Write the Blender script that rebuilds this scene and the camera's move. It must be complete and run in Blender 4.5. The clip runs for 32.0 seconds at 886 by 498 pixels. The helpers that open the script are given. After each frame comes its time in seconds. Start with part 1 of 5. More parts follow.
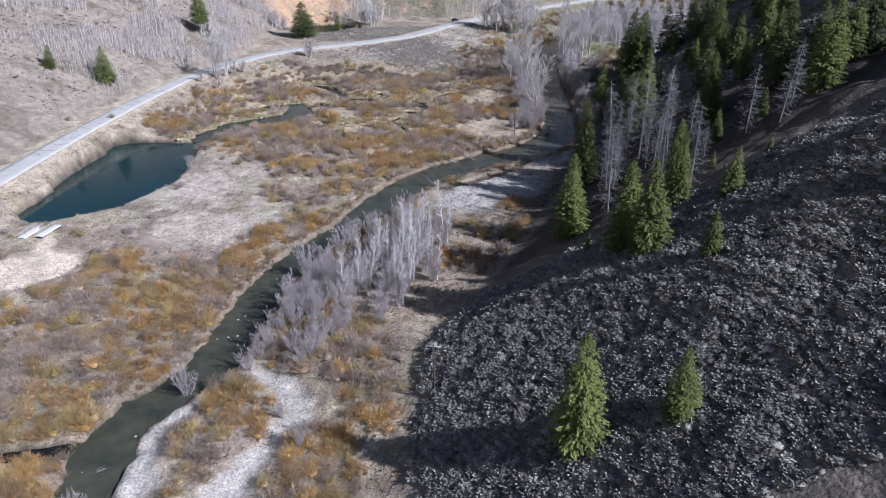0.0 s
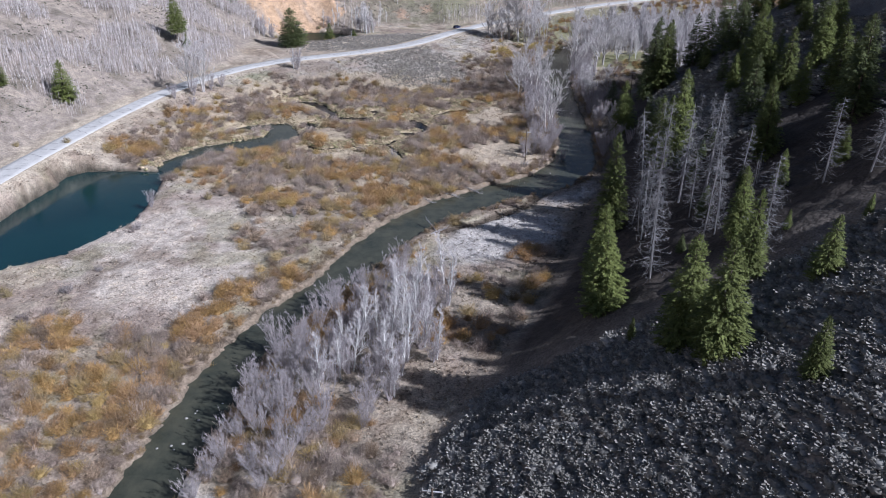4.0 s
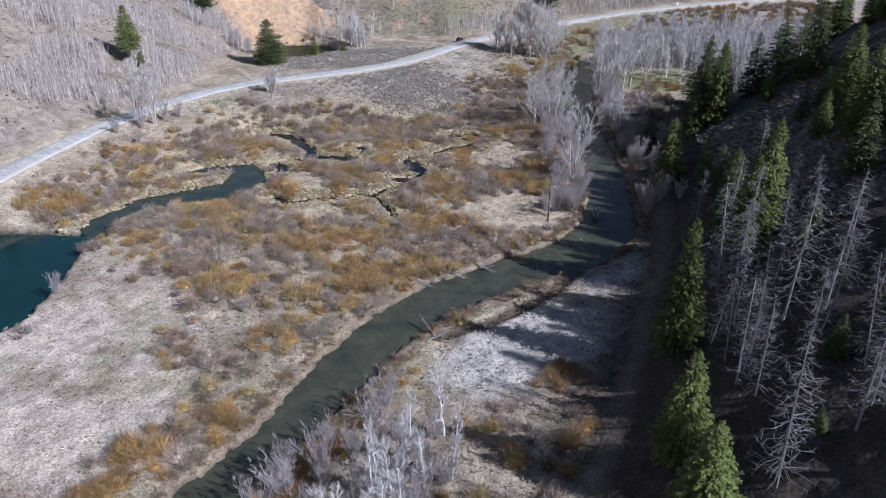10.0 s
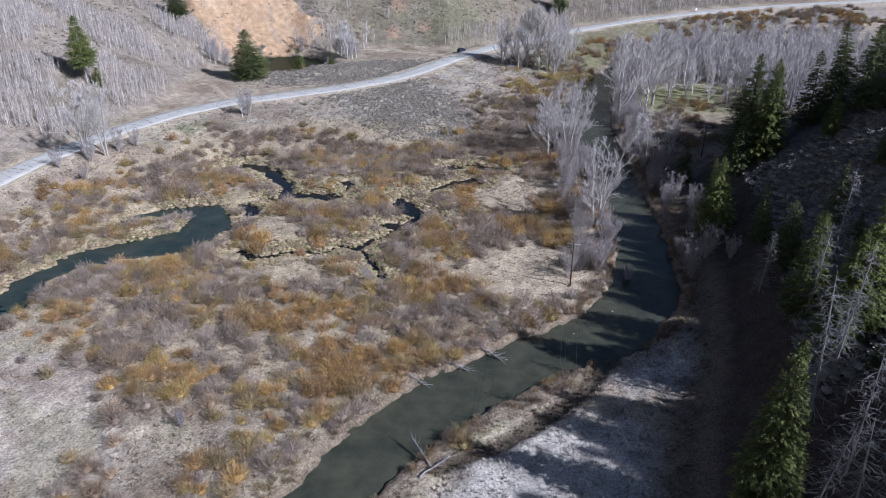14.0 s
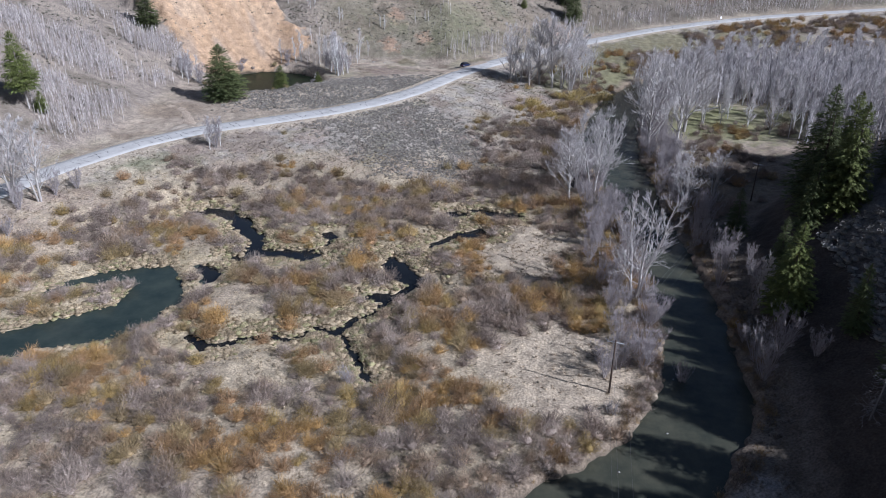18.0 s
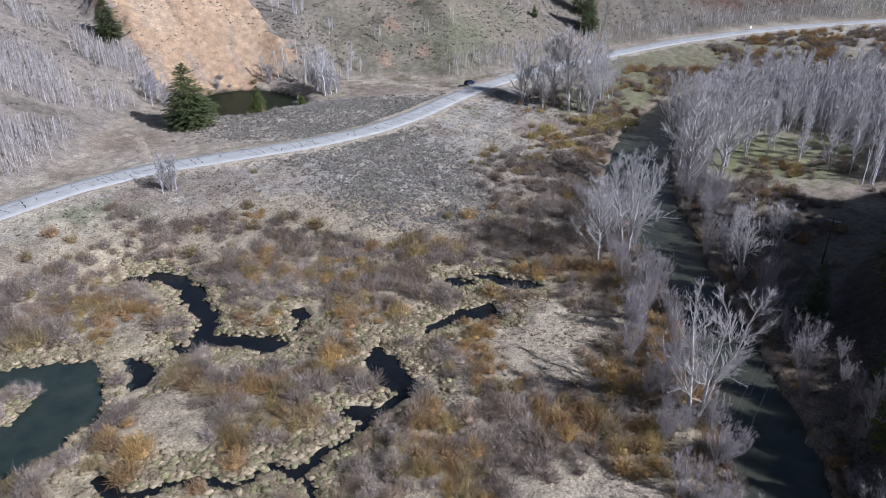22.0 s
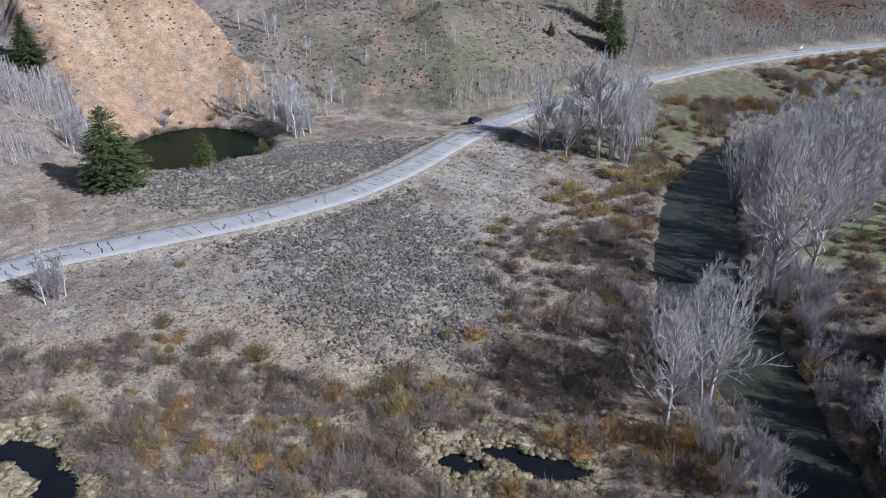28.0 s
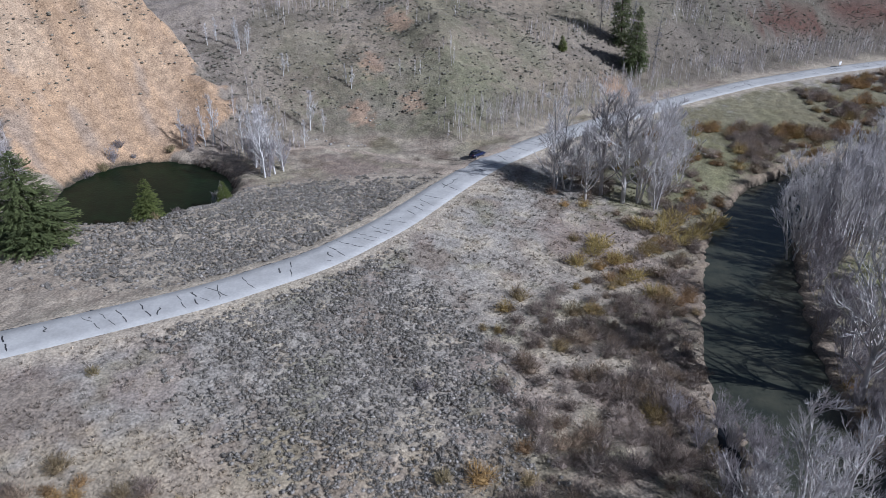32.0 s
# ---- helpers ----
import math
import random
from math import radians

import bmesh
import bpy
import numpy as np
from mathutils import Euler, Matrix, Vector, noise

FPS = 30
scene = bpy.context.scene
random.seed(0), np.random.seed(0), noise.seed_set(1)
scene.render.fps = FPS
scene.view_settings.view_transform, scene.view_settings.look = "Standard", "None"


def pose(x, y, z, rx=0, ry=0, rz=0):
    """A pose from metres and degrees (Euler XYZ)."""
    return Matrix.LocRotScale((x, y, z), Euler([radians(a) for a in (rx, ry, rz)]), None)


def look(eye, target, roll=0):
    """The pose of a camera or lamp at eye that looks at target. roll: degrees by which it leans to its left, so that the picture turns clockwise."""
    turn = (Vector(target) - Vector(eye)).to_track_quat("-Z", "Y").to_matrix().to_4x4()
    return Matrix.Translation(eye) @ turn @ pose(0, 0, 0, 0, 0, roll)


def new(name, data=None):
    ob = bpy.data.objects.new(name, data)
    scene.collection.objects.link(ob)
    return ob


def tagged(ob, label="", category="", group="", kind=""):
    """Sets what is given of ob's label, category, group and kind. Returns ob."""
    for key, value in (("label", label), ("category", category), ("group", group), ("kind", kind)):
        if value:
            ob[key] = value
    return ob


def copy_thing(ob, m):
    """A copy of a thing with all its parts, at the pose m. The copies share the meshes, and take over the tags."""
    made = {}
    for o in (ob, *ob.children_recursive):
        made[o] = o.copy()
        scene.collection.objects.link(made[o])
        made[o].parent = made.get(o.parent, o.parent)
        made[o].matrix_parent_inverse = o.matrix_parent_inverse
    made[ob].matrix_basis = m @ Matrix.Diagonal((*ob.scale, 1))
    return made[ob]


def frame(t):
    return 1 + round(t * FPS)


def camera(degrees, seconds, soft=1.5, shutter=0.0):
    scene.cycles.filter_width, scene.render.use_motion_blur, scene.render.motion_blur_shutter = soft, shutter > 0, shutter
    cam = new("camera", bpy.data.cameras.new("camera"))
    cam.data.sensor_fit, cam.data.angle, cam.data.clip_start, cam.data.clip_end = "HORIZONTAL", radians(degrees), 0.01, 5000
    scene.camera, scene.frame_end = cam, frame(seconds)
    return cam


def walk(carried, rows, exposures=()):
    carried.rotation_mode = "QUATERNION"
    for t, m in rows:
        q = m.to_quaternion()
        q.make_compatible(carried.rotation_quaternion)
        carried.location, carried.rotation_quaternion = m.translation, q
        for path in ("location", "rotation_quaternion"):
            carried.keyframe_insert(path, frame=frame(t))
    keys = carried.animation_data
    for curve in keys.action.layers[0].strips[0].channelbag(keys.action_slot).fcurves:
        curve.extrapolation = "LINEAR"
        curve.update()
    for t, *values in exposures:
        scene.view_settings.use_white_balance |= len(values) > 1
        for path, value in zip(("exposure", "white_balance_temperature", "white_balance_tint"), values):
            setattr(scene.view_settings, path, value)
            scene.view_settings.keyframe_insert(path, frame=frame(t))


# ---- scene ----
# the camera's line: a level flight up the valley, looking ahead and down
LENS, UNIT, DEEP, EYE, TILT = 64.2, 190.0, 1.5667, 76.8, -26.9
cam = camera(LENS, 32.0, soft=0.8)
ROWS = [
    (0.0, 0.0, 0.0, 0.0, 0.0, 0.0, -0.0),
    (0.5, -0.0004, 0.0121, 0.0082, 0.01, 0.03, -0.02),
    (1.0, -0.0005, 0.0243, 0.0165, 0.03, 0.06, -0.02),
    (1.5, -0.001, 0.0366, 0.0249, -0.0, 0.06, -0.04),
    (2.0, -0.0011, 0.0489, 0.0332, -0.0, 0.06, -0.04),
    (2.5, -0.0011, 0.0613, 0.0416, 0.01, 0.09, -0.05),
    (3.0, -0.0011, 0.0737, 0.05, 0.02, 0.09, -0.05),
    (3.5, -0.0012, 0.0861, 0.0585, 0.03, 0.1, -0.05),
    (5.5, -0.0015, 0.1362, 0.0922, 0.07, 0.19, -0.12),
    (6.0, -0.0017, 0.1489, 0.1011, 0.07, 0.17, -0.13),
    (6.5, -0.0017, 0.1616, 0.1099, 0.09, 0.18, -0.14),
    (7.0, -0.0015, 0.1744, 0.1183, 0.08, 0.22, -0.2),
    (7.5, -0.0014, 0.1872, 0.1273, 0.12, 0.21, -0.19),
    (8.0, -0.0014, 0.1999, 0.1363, 0.13, 0.21, -0.21),
    (8.5, -0.0013, 0.2128, 0.1452, 0.16, 0.19, -0.19),
    (9.0, -0.0012, 0.2257, 0.1539, 0.16, 0.21, -0.2),
    (9.5, -0.001, 0.2385, 0.1628, 0.18, 0.24, -0.21),
    (10.0, -0.001, 0.2514, 0.1717, 0.17, 0.23, -0.21),
    (10.5, -0.0007, 0.2642, 0.1807, 0.2, 0.24, -0.2),
    (11.0, -0.0006, 0.2772, 0.1896, 0.19, 0.25, -0.2),
    (11.5, -0.0007, 0.2901, 0.1986, 0.18, 0.25, -0.21),
    (12.0, -0.0004, 0.3032, 0.2075, 0.2, 0.28, -0.21),
    (12.5, -0.0004, 0.3163, 0.2166, 0.17, 0.27, -0.2),
    (13.0, -0.0003, 0.3293, 0.226, 0.18, 0.26, -0.21),
    (13.5, -0.0002, 0.3425, 0.2352, 0.18, 0.26, -0.22),
    (14.0, -0.0001, 0.3557, 0.2445, 0.2, 0.27, -0.23),
    (14.5, -0.0003, 0.3688, 0.2538, 0.18, 0.3, -0.25),
    (16.5, -0.0014, 0.4215, 0.2925, 0.21, 0.28, -0.3),
    (17.0, -0.0013, 0.435, 0.3021, 0.25, 0.27, -0.32),
    (17.5, -0.0011, 0.4484, 0.3117, 0.3, 0.26, -0.32),
    (18.0, -0.0009, 0.4619, 0.3211, 0.37, 0.3, -0.35),
    (18.5, -0.001, 0.475, 0.3309, 0.38, 0.27, -0.39),
    (19.0, -0.001, 0.4885, 0.3401, 0.41, 0.3, -0.42),
    (19.5, -0.0005, 0.5019, 0.3496, 0.48, 0.28, -0.42),
    (20.0, -0.0006, 0.5154, 0.359, 0.5, 0.29, -0.43),
    (20.5, -0.0006, 0.5286, 0.3688, 0.53, 0.31, -0.45),
    (21.0, -0.0004, 0.542, 0.3779, 0.57, 0.35, -0.46),
    (21.5, -0.0005, 0.5552, 0.3876, 0.58, 0.35, -0.49),
    (22.0, -0.0004, 0.5684, 0.397, 0.61, 0.36, -0.51),
    (22.5, -0.0003, 0.5815, 0.4065, 0.63, 0.37, -0.52),
    (23.0, -0.0001, 0.5947, 0.4159, 0.68, 0.4, -0.52),
    (23.5, 0.0, 0.6077, 0.4252, 0.72, 0.42, -0.56),
    (24.0, -0.0001, 0.6209, 0.4342, 0.74, 0.49, -0.58),
    (24.5, 0.0001, 0.6338, 0.4434, 0.77, 0.49, -0.6),
    (25.0, 0.0001, 0.6466, 0.4524, 0.77, 0.53, -0.62),
    (25.5, 0.0001, 0.6591, 0.4615, 0.77, 0.54, -0.64),
    (26.0, 0.0001, 0.6715, 0.4706, 0.79, 0.55, -0.68),
    (26.5, 0.0001, 0.6838, 0.4798, 0.8, 0.55, -0.71),
    (28.5, 0.0003, 0.7312, 0.5169, 0.7, 0.47, -0.86),
    (29.0, 0.0003, 0.7436, 0.5258, 0.7, 0.48, -0.88),
    (29.5, 0.0004, 0.7558, 0.5346, 0.68, 0.51, -0.91),
    (30.0, 0.0006, 0.7681, 0.5434, 0.67, 0.53, -0.94),
    (30.5, 0.0007, 0.7794, 0.5516, 0.65, 0.55, -0.94),
    (31.0, 0.0008, 0.7916, 0.5604, 0.63, 0.57, -0.93),
    (31.5, 0.0009, 0.8037, 0.5692, 0.6, 0.58, -0.92),
    (32.0, 0.0011, 0.8157, 0.5781, 0.58, 0.57, -0.9),
]
walk(cam, [(t, pose(0, 0, EYE, TILT, 0, 0) @ pose(UNIT * x, UNIT * DEEP * y, UNIT * z, 90 + pitch / DEEP, roll, yaw / DEEP))
           for t, x, y, z, yaw, pitch, roll in ROWS],
     [(0.0, 0.30, 5560, 16), (13.0, 0.15, 5520, 15), (22.0, 0.0, 5480, 14), (32.0, -0.25, 5400, 13)])

# ---- light ----
SUN_FROM = Vector((0.90, -0.435, 0.0)).normalized()
SUN_HEIGHT = 36.0
world = bpy.data.worlds.new("sky")
scene.world = world
world.use_nodes = True
wn = world.node_tree.nodes
sky = wn.new("ShaderNodeTexSky")
sky.sky_type, sky.sun_disc = "NISHITA", False
sky.sun_elevation = radians(SUN_HEIGHT)
sky.sun_rotation = math.atan2(SUN_FROM.x, SUN_FROM.y)
wn["Background"].inputs["Strength"].default_value = 0.045
world.node_tree.links.new(sky.outputs["Color"], wn["Background"].inputs["Color"])
sun_data = bpy.data.lights.new("sun", "SUN")
sun_data.energy, sun_data.angle, sun_data.color = 5.0, radians(0.5), (1.0, 0.97, 0.94)
sun = new("sun", sun_data)
sun.matrix_world = look(SUN_FROM * 100 + Vector((0, 0, 100 * math.tan(radians(SUN_HEIGHT)))), (0, 0, 0))

# ---- terrain: the lie of the land ----
RIVER = [(-54, 20, 4.5), (-51.5, 62, 4.2), (-51, 73, 4.2), (-52.5, 81, 3.8), (-52, 87, 4.0), (-49.5, 93, 4.2), (-45.2, 98.5, 4.2), (-42, 105, 4.8), (-40.6, 112, 4.8), (-39.8, 120, 4.6), (-37.6, 134, 4.5), (-31.6, 150, 4.5),
         (-24, 161, 4.8), (-19, 174, 4.8), (-11.8, 188.4, 5.3), (-.4, 201.8, 5.9), (13.7, 212.2, 5.7), (30, 221.5, 6.6), (39.5, 235, 6.4), (43.5, 256, 5.8),
         (45, 274, 5.6), (46.5, 295, 5), (46.5, 312, 6), (47, 330, 7), (47.5, 346, 7.6), (50.5, 362, 8.2), (55, 378, 8), (63, 399, 7.8), (77, 420, 7.6), (93, 435, 6.5),
         (125, 447, 7), (200, 464, 8), (420, 502, 8)]
ROAD = [(-110, 20, 4.5), (-120, 90, 5), (-125, 150, 5.5), (-122, 188, 6), (-118, 222, 6.8), (-112, 254, 8), (-104.5, 283, 9.2), (-94, 308, 9.8),
        (-82, 327, 10), (-69, 340, 10), (-53, 349, 10), (-36, 359, 10), (-21, 372, 9.8), (-10, 388, 9.4), (0, 408, 8.9), (9, 424, 8.6),
        (24, 441, 9), (46, 460, 9.6), (72, 480, 10.6), (98, 497, 11.6), (128, 512, 12.6), (162, 526, 13.5), (210, 536, 15), (320, 552, 18), (460, 585, 22)]
# foot of the far slope behind the road
FOOT = [(-150, 20), (-133, 150), (-129, 200), (-123, 235), (-117, 262), (-109, 290), (-99, 316), (-92, 335), (-91, 352), (-93, 372), (-91, 398),
        (-86, 424), (-68, 436), (-50, 432), (-38, 440), (-18, 446), (2, 440), (20, 450), (42, 470), (68, 490), (96, 506), (127, 520), (161, 534),
        (209, 545), (320, 562), (460, 597)]
# foot of the shaded slope, x by y
EAST_Y = [20, 76, 106, 122, 137, 152, 172, 194, 210, 237, 256, 280, 296, 310, 325, 345, 420]
EAST_X = [-8, -7, -6, 3, 10, 18, 27, 35, 42, 50, 54, 58, 66, 80, 104, 150, 400]
# still water: lines with half widths; the tarn: centre, half sizes and turn
SIDE = [(-75, 80, 1.0), (-66, 82, 1.4), (-58, 83.5, 1.4), (-49, 82, 1.7)]
# the fishing pond, the lagoon and the marsh pools: lines with half widths
POND = [(-104, 173, 8.5), (-99, 182, 14), (-95.5, 195, 17.5), (-95, 208, 16.5), (-95, 214, 15.5)]
POND_TOP = [(-103, 222.5, 8), (-88.5, 222, 8)]
LAGOON = [(-82.5, 228, 3.2), (-82, 238, 2.9), (-78, 246.5, 3.6), (-70, 251, 4.0), (-62, 253.8, 4.8), (-57, 258, 5.2), (-54.5, 265, 4.4), (-57, 272, 3.4), (-64, 272.8, 1.9), (-71, 270.3, 1.2), (-76, 266, .7)]
POOLS = [[(-60, 302.5, 1.0), (-56.5, 303.2, 1.8), (-52, 302, 2.0), (-48, 298.5, 1.8), (-44.8, 293.5, 1.3), (-41.8, 288, 1.2), (-40.6, 283.5, 1.5), (-42, 279.5, .9), (-44.8, 280.5, .6)],
         [(-39.5, 282.6, 1.2), (-35, 281.8, 1.9), (-30.5, 281.4, 2.3), (-28, 281.5, 1.5)], [(-28, 283.5, .35), (-25.4, 286.5, .4), (-26.2, 291.5, .3)],
         [(-50.5, 276.7, .6), (-46.8, 273.4, 1.0), (-47.3, 270.8, .6)], [(-11.6, 280, 1.3), (-10, 276.5, 2.3), (-7.6, 272.6, 2.1), (-5.6, 270, 1.0)],
         [(-13.7, 264.6, .8), (-10.7, 265, .8)], [(.4, 303.7, .8), (3.6, 301.8, .9)], [(5, 305.4, .5), (9, 303.4, .8), (13, 301.6, 1.3), (16.9, 301.6, 1.0)],
         [(-4.4, 284.4, .3), (-.1, 288.4, .5), (3, 291, .9), (7, 292.2, 1.6), (8.6, 291, 1.2)]]
CREEK = [(-5.5, 270, .9), (-7.7, 267.2, .5), (-10.8, 263.4, .5), (-13.3, 259, .6), (-16, 257, .6), (-18.8, 252.7, 1.2), (-22.7, 254, .5), (-25, 251.6, .5), (-27.2, 250, .45), (-29.8, 251.7, .5), (-34.5, 251, .45),
         (-37.7, 249.2, .5), (-40.7, 248.6, .6), (-44, 251.4, .7)]
CREEK_2 = [(-17.6, 251.1, .55), (-16.2, 248, .55), (-14.9, 245.4, .55), (-12.2, 239.3, .6)]
SLOUGH = [(32.5, 320, .3), (34.8, 329, .7), (36.8, 336, .9), (38.5, 343, .9), (41, 355, .8), (44, 366, 1.0)]
DITCH = [(-1, 187.4, 1.2), (8.5, 192.2, 1.2), (14.6, 197, 1.2), (22.3, 204.8, 1.2), (28, 213, 1.0), (32, 221.5, .9)]
TARN = (-65.5, 407.5, 18.5, 22.5, 28)
# gravel beside the river: lines with half widths
BAR_1 = [(-43, 64, 4.2), (-44.3, 73, 3.0), (-45.4, 80, 3.0), (-45, 86, 2.8), (-42.8, 91, 2.1), (-39.8, 95.5, 1.2)]
BAR_2 = [(-36, 105, 1.6), (-32, 101.5, 1.8), (-27, 97.5, 2.6), (-24, 93, 2.8), (-24, 88, 2.4), (-26, 84, 2.1), (-28.5, 80, 2.3), (-31, 76, 3.6), (-33, 68, 5.5)]
BAR_3 = [(-42, 118, 1.6), (-42.6, 122, 1.3)]
TARN_LEVEL = 6.2
GRADE = 0.009


def wave(x, y, s, k=0):
    """Smooth uneven waves of about s metres, between -1 and 1."""
    a = x / s * 6.283
    b = y / s * 6.283
    return (np.sin(a + 1.7 * np.sin(b * .6 + k) + k) + np.sin(b * 1.13 - 1.3 * np.sin(a * .7 + 2 * k) + 3 * k)
            + .6 * np.sin(1.9 * a + 1.3 * b + k * 5) + .5 * np.sin(2.3 * b - 1.7 * a + k * 7)) / 3.1


def along(x, y, line):
    """The distance to a line of points, the side (right: plus) and the values that it carries."""
    best = np.full(np.shape(x), 1e9)
    side = np.zeros(np.shape(x))
    extra = np.zeros(np.shape(x))
    for p, q in zip(line[:-1], line[1:]):
        dx, dy = q[0] - p[0], q[1] - p[1]
        n = math.hypot(dx, dy)
        w = np.clip(((x - p[0]) * dx + (y - p[1]) * dy) / (n * n), 0, 1)
        ex, ey = x - p[0] - w * dx, y - p[1] - w * dy
        d = np.hypot(ex, ey)
        near = d < best
        best = np.where(near, d, best)
        side = np.where(near, np.sign(ex * dy - ey * dx), side)
        if len(p) > 2:
            extra = np.where(near, p[2] + w * (q[2] - p[2]), extra)
    return best, side, extra


def oval(x, y, e, rough=0.0):
    """About the distance in metres to the rim of an ellipse, minus inside."""
    a = math.radians(e[4])
    u = (x - e[0]) * math.cos(a) + (y - e[1]) * math.sin(a)
    v = (y - e[1]) * math.cos(a) - (x - e[0]) * math.sin(a)
    r = np.hypot(u / e[2], v / e[3])
    return (r - 1) * min(e[2], e[3]) + rough * wave(x, y, 5.5, 1) + .5 * rough * wave(x, y, 2.3, 2)


def step(v, a, b):
    t = np.clip((v - a) / (b - a), 0, 1)
    return t * t * (3 - 2 * t)


def soft(v, k):
    """Zero below, a straight rise above, rounded over k metres."""
    return np.where(v > 8 * k, v, k * np.log1p(np.exp(np.minimum(v / k, 8))))


def patch(x, y, s, k=0, octaves=4):
    """Uneven patches of about s metres with finer ones inside, about -1 to 1."""
    out, total, amp = np.zeros(np.shape(x)), 0.0, 1.0
    for o in range(octaves):
        u, v = x / s + 17.3 * k + 5.1 * o, y / s + 9.7 * k + 3.7 * o
        i, j = np.floor(u), np.floor(v)
        f, h = u - i, v - j
        f, h = f * f * (3 - 2 * f), h * h * (3 - 2 * h)

        def corner(a, b):
            n = np.sin((i + a) * 127.1 + (j + b) * 311.7) * 43758.5453
            return (n - np.floor(n)) * 2 - 1
        out = out + amp * ((corner(0, 0) * (1 - f) + corner(1, 0) * f) * (1 - h) + (corner(0, 1) * (1 - f) + corner(1, 1) * f) * h)
        total, amp, s = total + amp * .55, amp * .6, s * .5
    return out / total


def pond_rim(x, y):
    rim = np.full(np.shape(x), 1e9)
    for line in (POND, POND_TOP):
        d, _, w = along(x, y, line)
        rim = np.minimum(rim, d - w)
    return rim + .45 * wave(x, y, 7, 1)


def pool_rim(x, y):
    rim = np.full(np.shape(x), 1e9)
    for line in (LAGOON, *POOLS):
        d, _, w = along(x, y, line)
        rim = np.minimum(rim, d - w)
    # ragged sedge mats that stand in the water
    rim = rim + .95 * patch(x, y, 3.6, 3, 3) + .25 * wave(x, y, 1.9, 2) - .58
    for line in (CREEK, CREEK_2, SLOUGH, SIDE):
        d, _, w = along(x, y, line)
        rim = np.minimum(rim, d - w - .2 + .3 * wave(x, y, 4, 4))
    return np.minimum(rim, pond_rim(x, y))


def lay(x, y):
    """Everything about the ground at x, y: a dictionary of arrays."""
    x, y = np.asarray(x, float), np.asarray(y, float)
    g = {}
    flow = GRADE * (y - 150)
    rd, _, rw = along(x, y, RIVER)
    rim = rd - rw + .7 * wave(x, y, 11, 5) + .55 * wave(x, y, 3.4, 6)
    pr = pool_rim(x, y)
    road, road_side, road_z = along(x, y, ROAD)
    foot, foot_side, _ = along(x, y, FOOT)
    up = -foot * foot_side
    east = (x - np.interp(y, EAST_Y, EAST_X)) * .9
    # flood plain, with low swells
    z = flow + 1.1 + .35 * wave(x, y, 38, 1) + .18 * wave(x, y, 11, 2)
    # the fan between the road and the marsh
    reach = np.interp(y, [150, 230, 280, 330, 380, 430], [.50, .45, .30, .16, .15, .14])
    valley = road_z - reach * soft(road - 4.2, 1.0)
    z = np.where(road_side > 0, np.logaddexp(z * 1.6, valley * 1.6) / 1.6, z)
    # behind the road
    bench = road_z + .25 * wave(x, y, 22, 3) - .6 * step(road, 4, 9)
    hump = 1.9 * np.exp(-((x + 45 - (y - 388) * .6) ** 2 / 420 + (y - 388) ** 2 / 90))
    bench = bench + np.where(road_side < 0, hump, 0)
    z = np.where(road_side <= 0, bench, z)
    z = np.where(road < 5.5, road_z * (1 - step(road, 4.0, 5.5)) + z * step(road, 4.0, 5.5), z)
    # the far slope
    sa, sb = -.72 * (x + 70) + .69 * (y - 430), .69 * (x + 70) + .72 * (y - 430) + 4
    scar = step(25 - np.abs(sb) + 2.5 * wave(x, y, 15, 3), -5, 5) * step(sa, -6, 2) * step(62 - sa, 0, 12)
    rise = .52 * soft(up + 1, 1.5) - .18 * soft(up - 35, 6) + scar * .42 * soft(up - 1, 1.5) - scar * .5 * soft(up - 34, 5)
    gully = .55 * wave(sb, sa * .10, 12, 2) + .16 * wave(sb, sa * .16, 4.8, 5)
    rise = rise + scar * gully * step(up, 2, 14)
    rise = rise * (1 + .10 * wave(x, y, 70, 3) + .05 * wave(x, y, 24, 1))
    z = z + np.where(up > -6, rise, 0)
    # the shaded slope
    pitch = np.interp(y, [20, 110, 170, 240, 285, 320, 350], [.60, .64, .70, .80, .78, .62, .50])
    hill = pitch * soft(east, 2.0) - (pitch - .15) * soft(east - 130, 12) - .08 * step(y, 125, 160) * soft(east - 48, 8)
    hill = hill * (1 + .05 * wave(x, y, 45, 4)) + .35 * wave(x, y, 9, 2) * step(east, 2, 12)
    z = z + hill
    # low gravel beside the river
    bar = np.full(np.shape(x), 1e9)
    for line in (BAR_1, BAR_2, BAR_3):
        bd, _, bw = along(x, y, line)
        bar = np.minimum(bar, bd - bw)
    bar = bar + .5 * patch(x, y, 4, 6, 3)
    flat = np.minimum(oval(x, y, (14, 184, 19, 10.5, 40)), oval(x, y, (34, 210, 10, 6, 55)))
    z = z - .55 * step(-bar, -2, 2) * step(rim, 0, 3)
    # cut the river and the pools
    z = z - .42 * step(rim, 6, 1) * step(east, 8, 2)
    bank = step(rim, -.5, .5)
    z = np.where(rim < .5, (flow - .8) * (1 - bank) + z * bank, z)
    low = step(pr, 7, 2) * step(y, 225, 240) * step(road, 12, 20)
    z = z * (1 - low) + np.minimum(z, flow + .38 + .15 * wave(x, y, 6, 3)) * low
    cut = step(pr, -1.0, .9)
    z = np.where(pr < .9, (flow - .7) * (1 - cut) + z * cut, z)
    dd, _, dw = along(x, y, DITCH)
    z = z - .8 * step(dw + 1.2 - dd, 0, 1.6)
    tarn = oval(x, y, TARN, .6)
    cut = step(tarn, -2.5, 2.5)
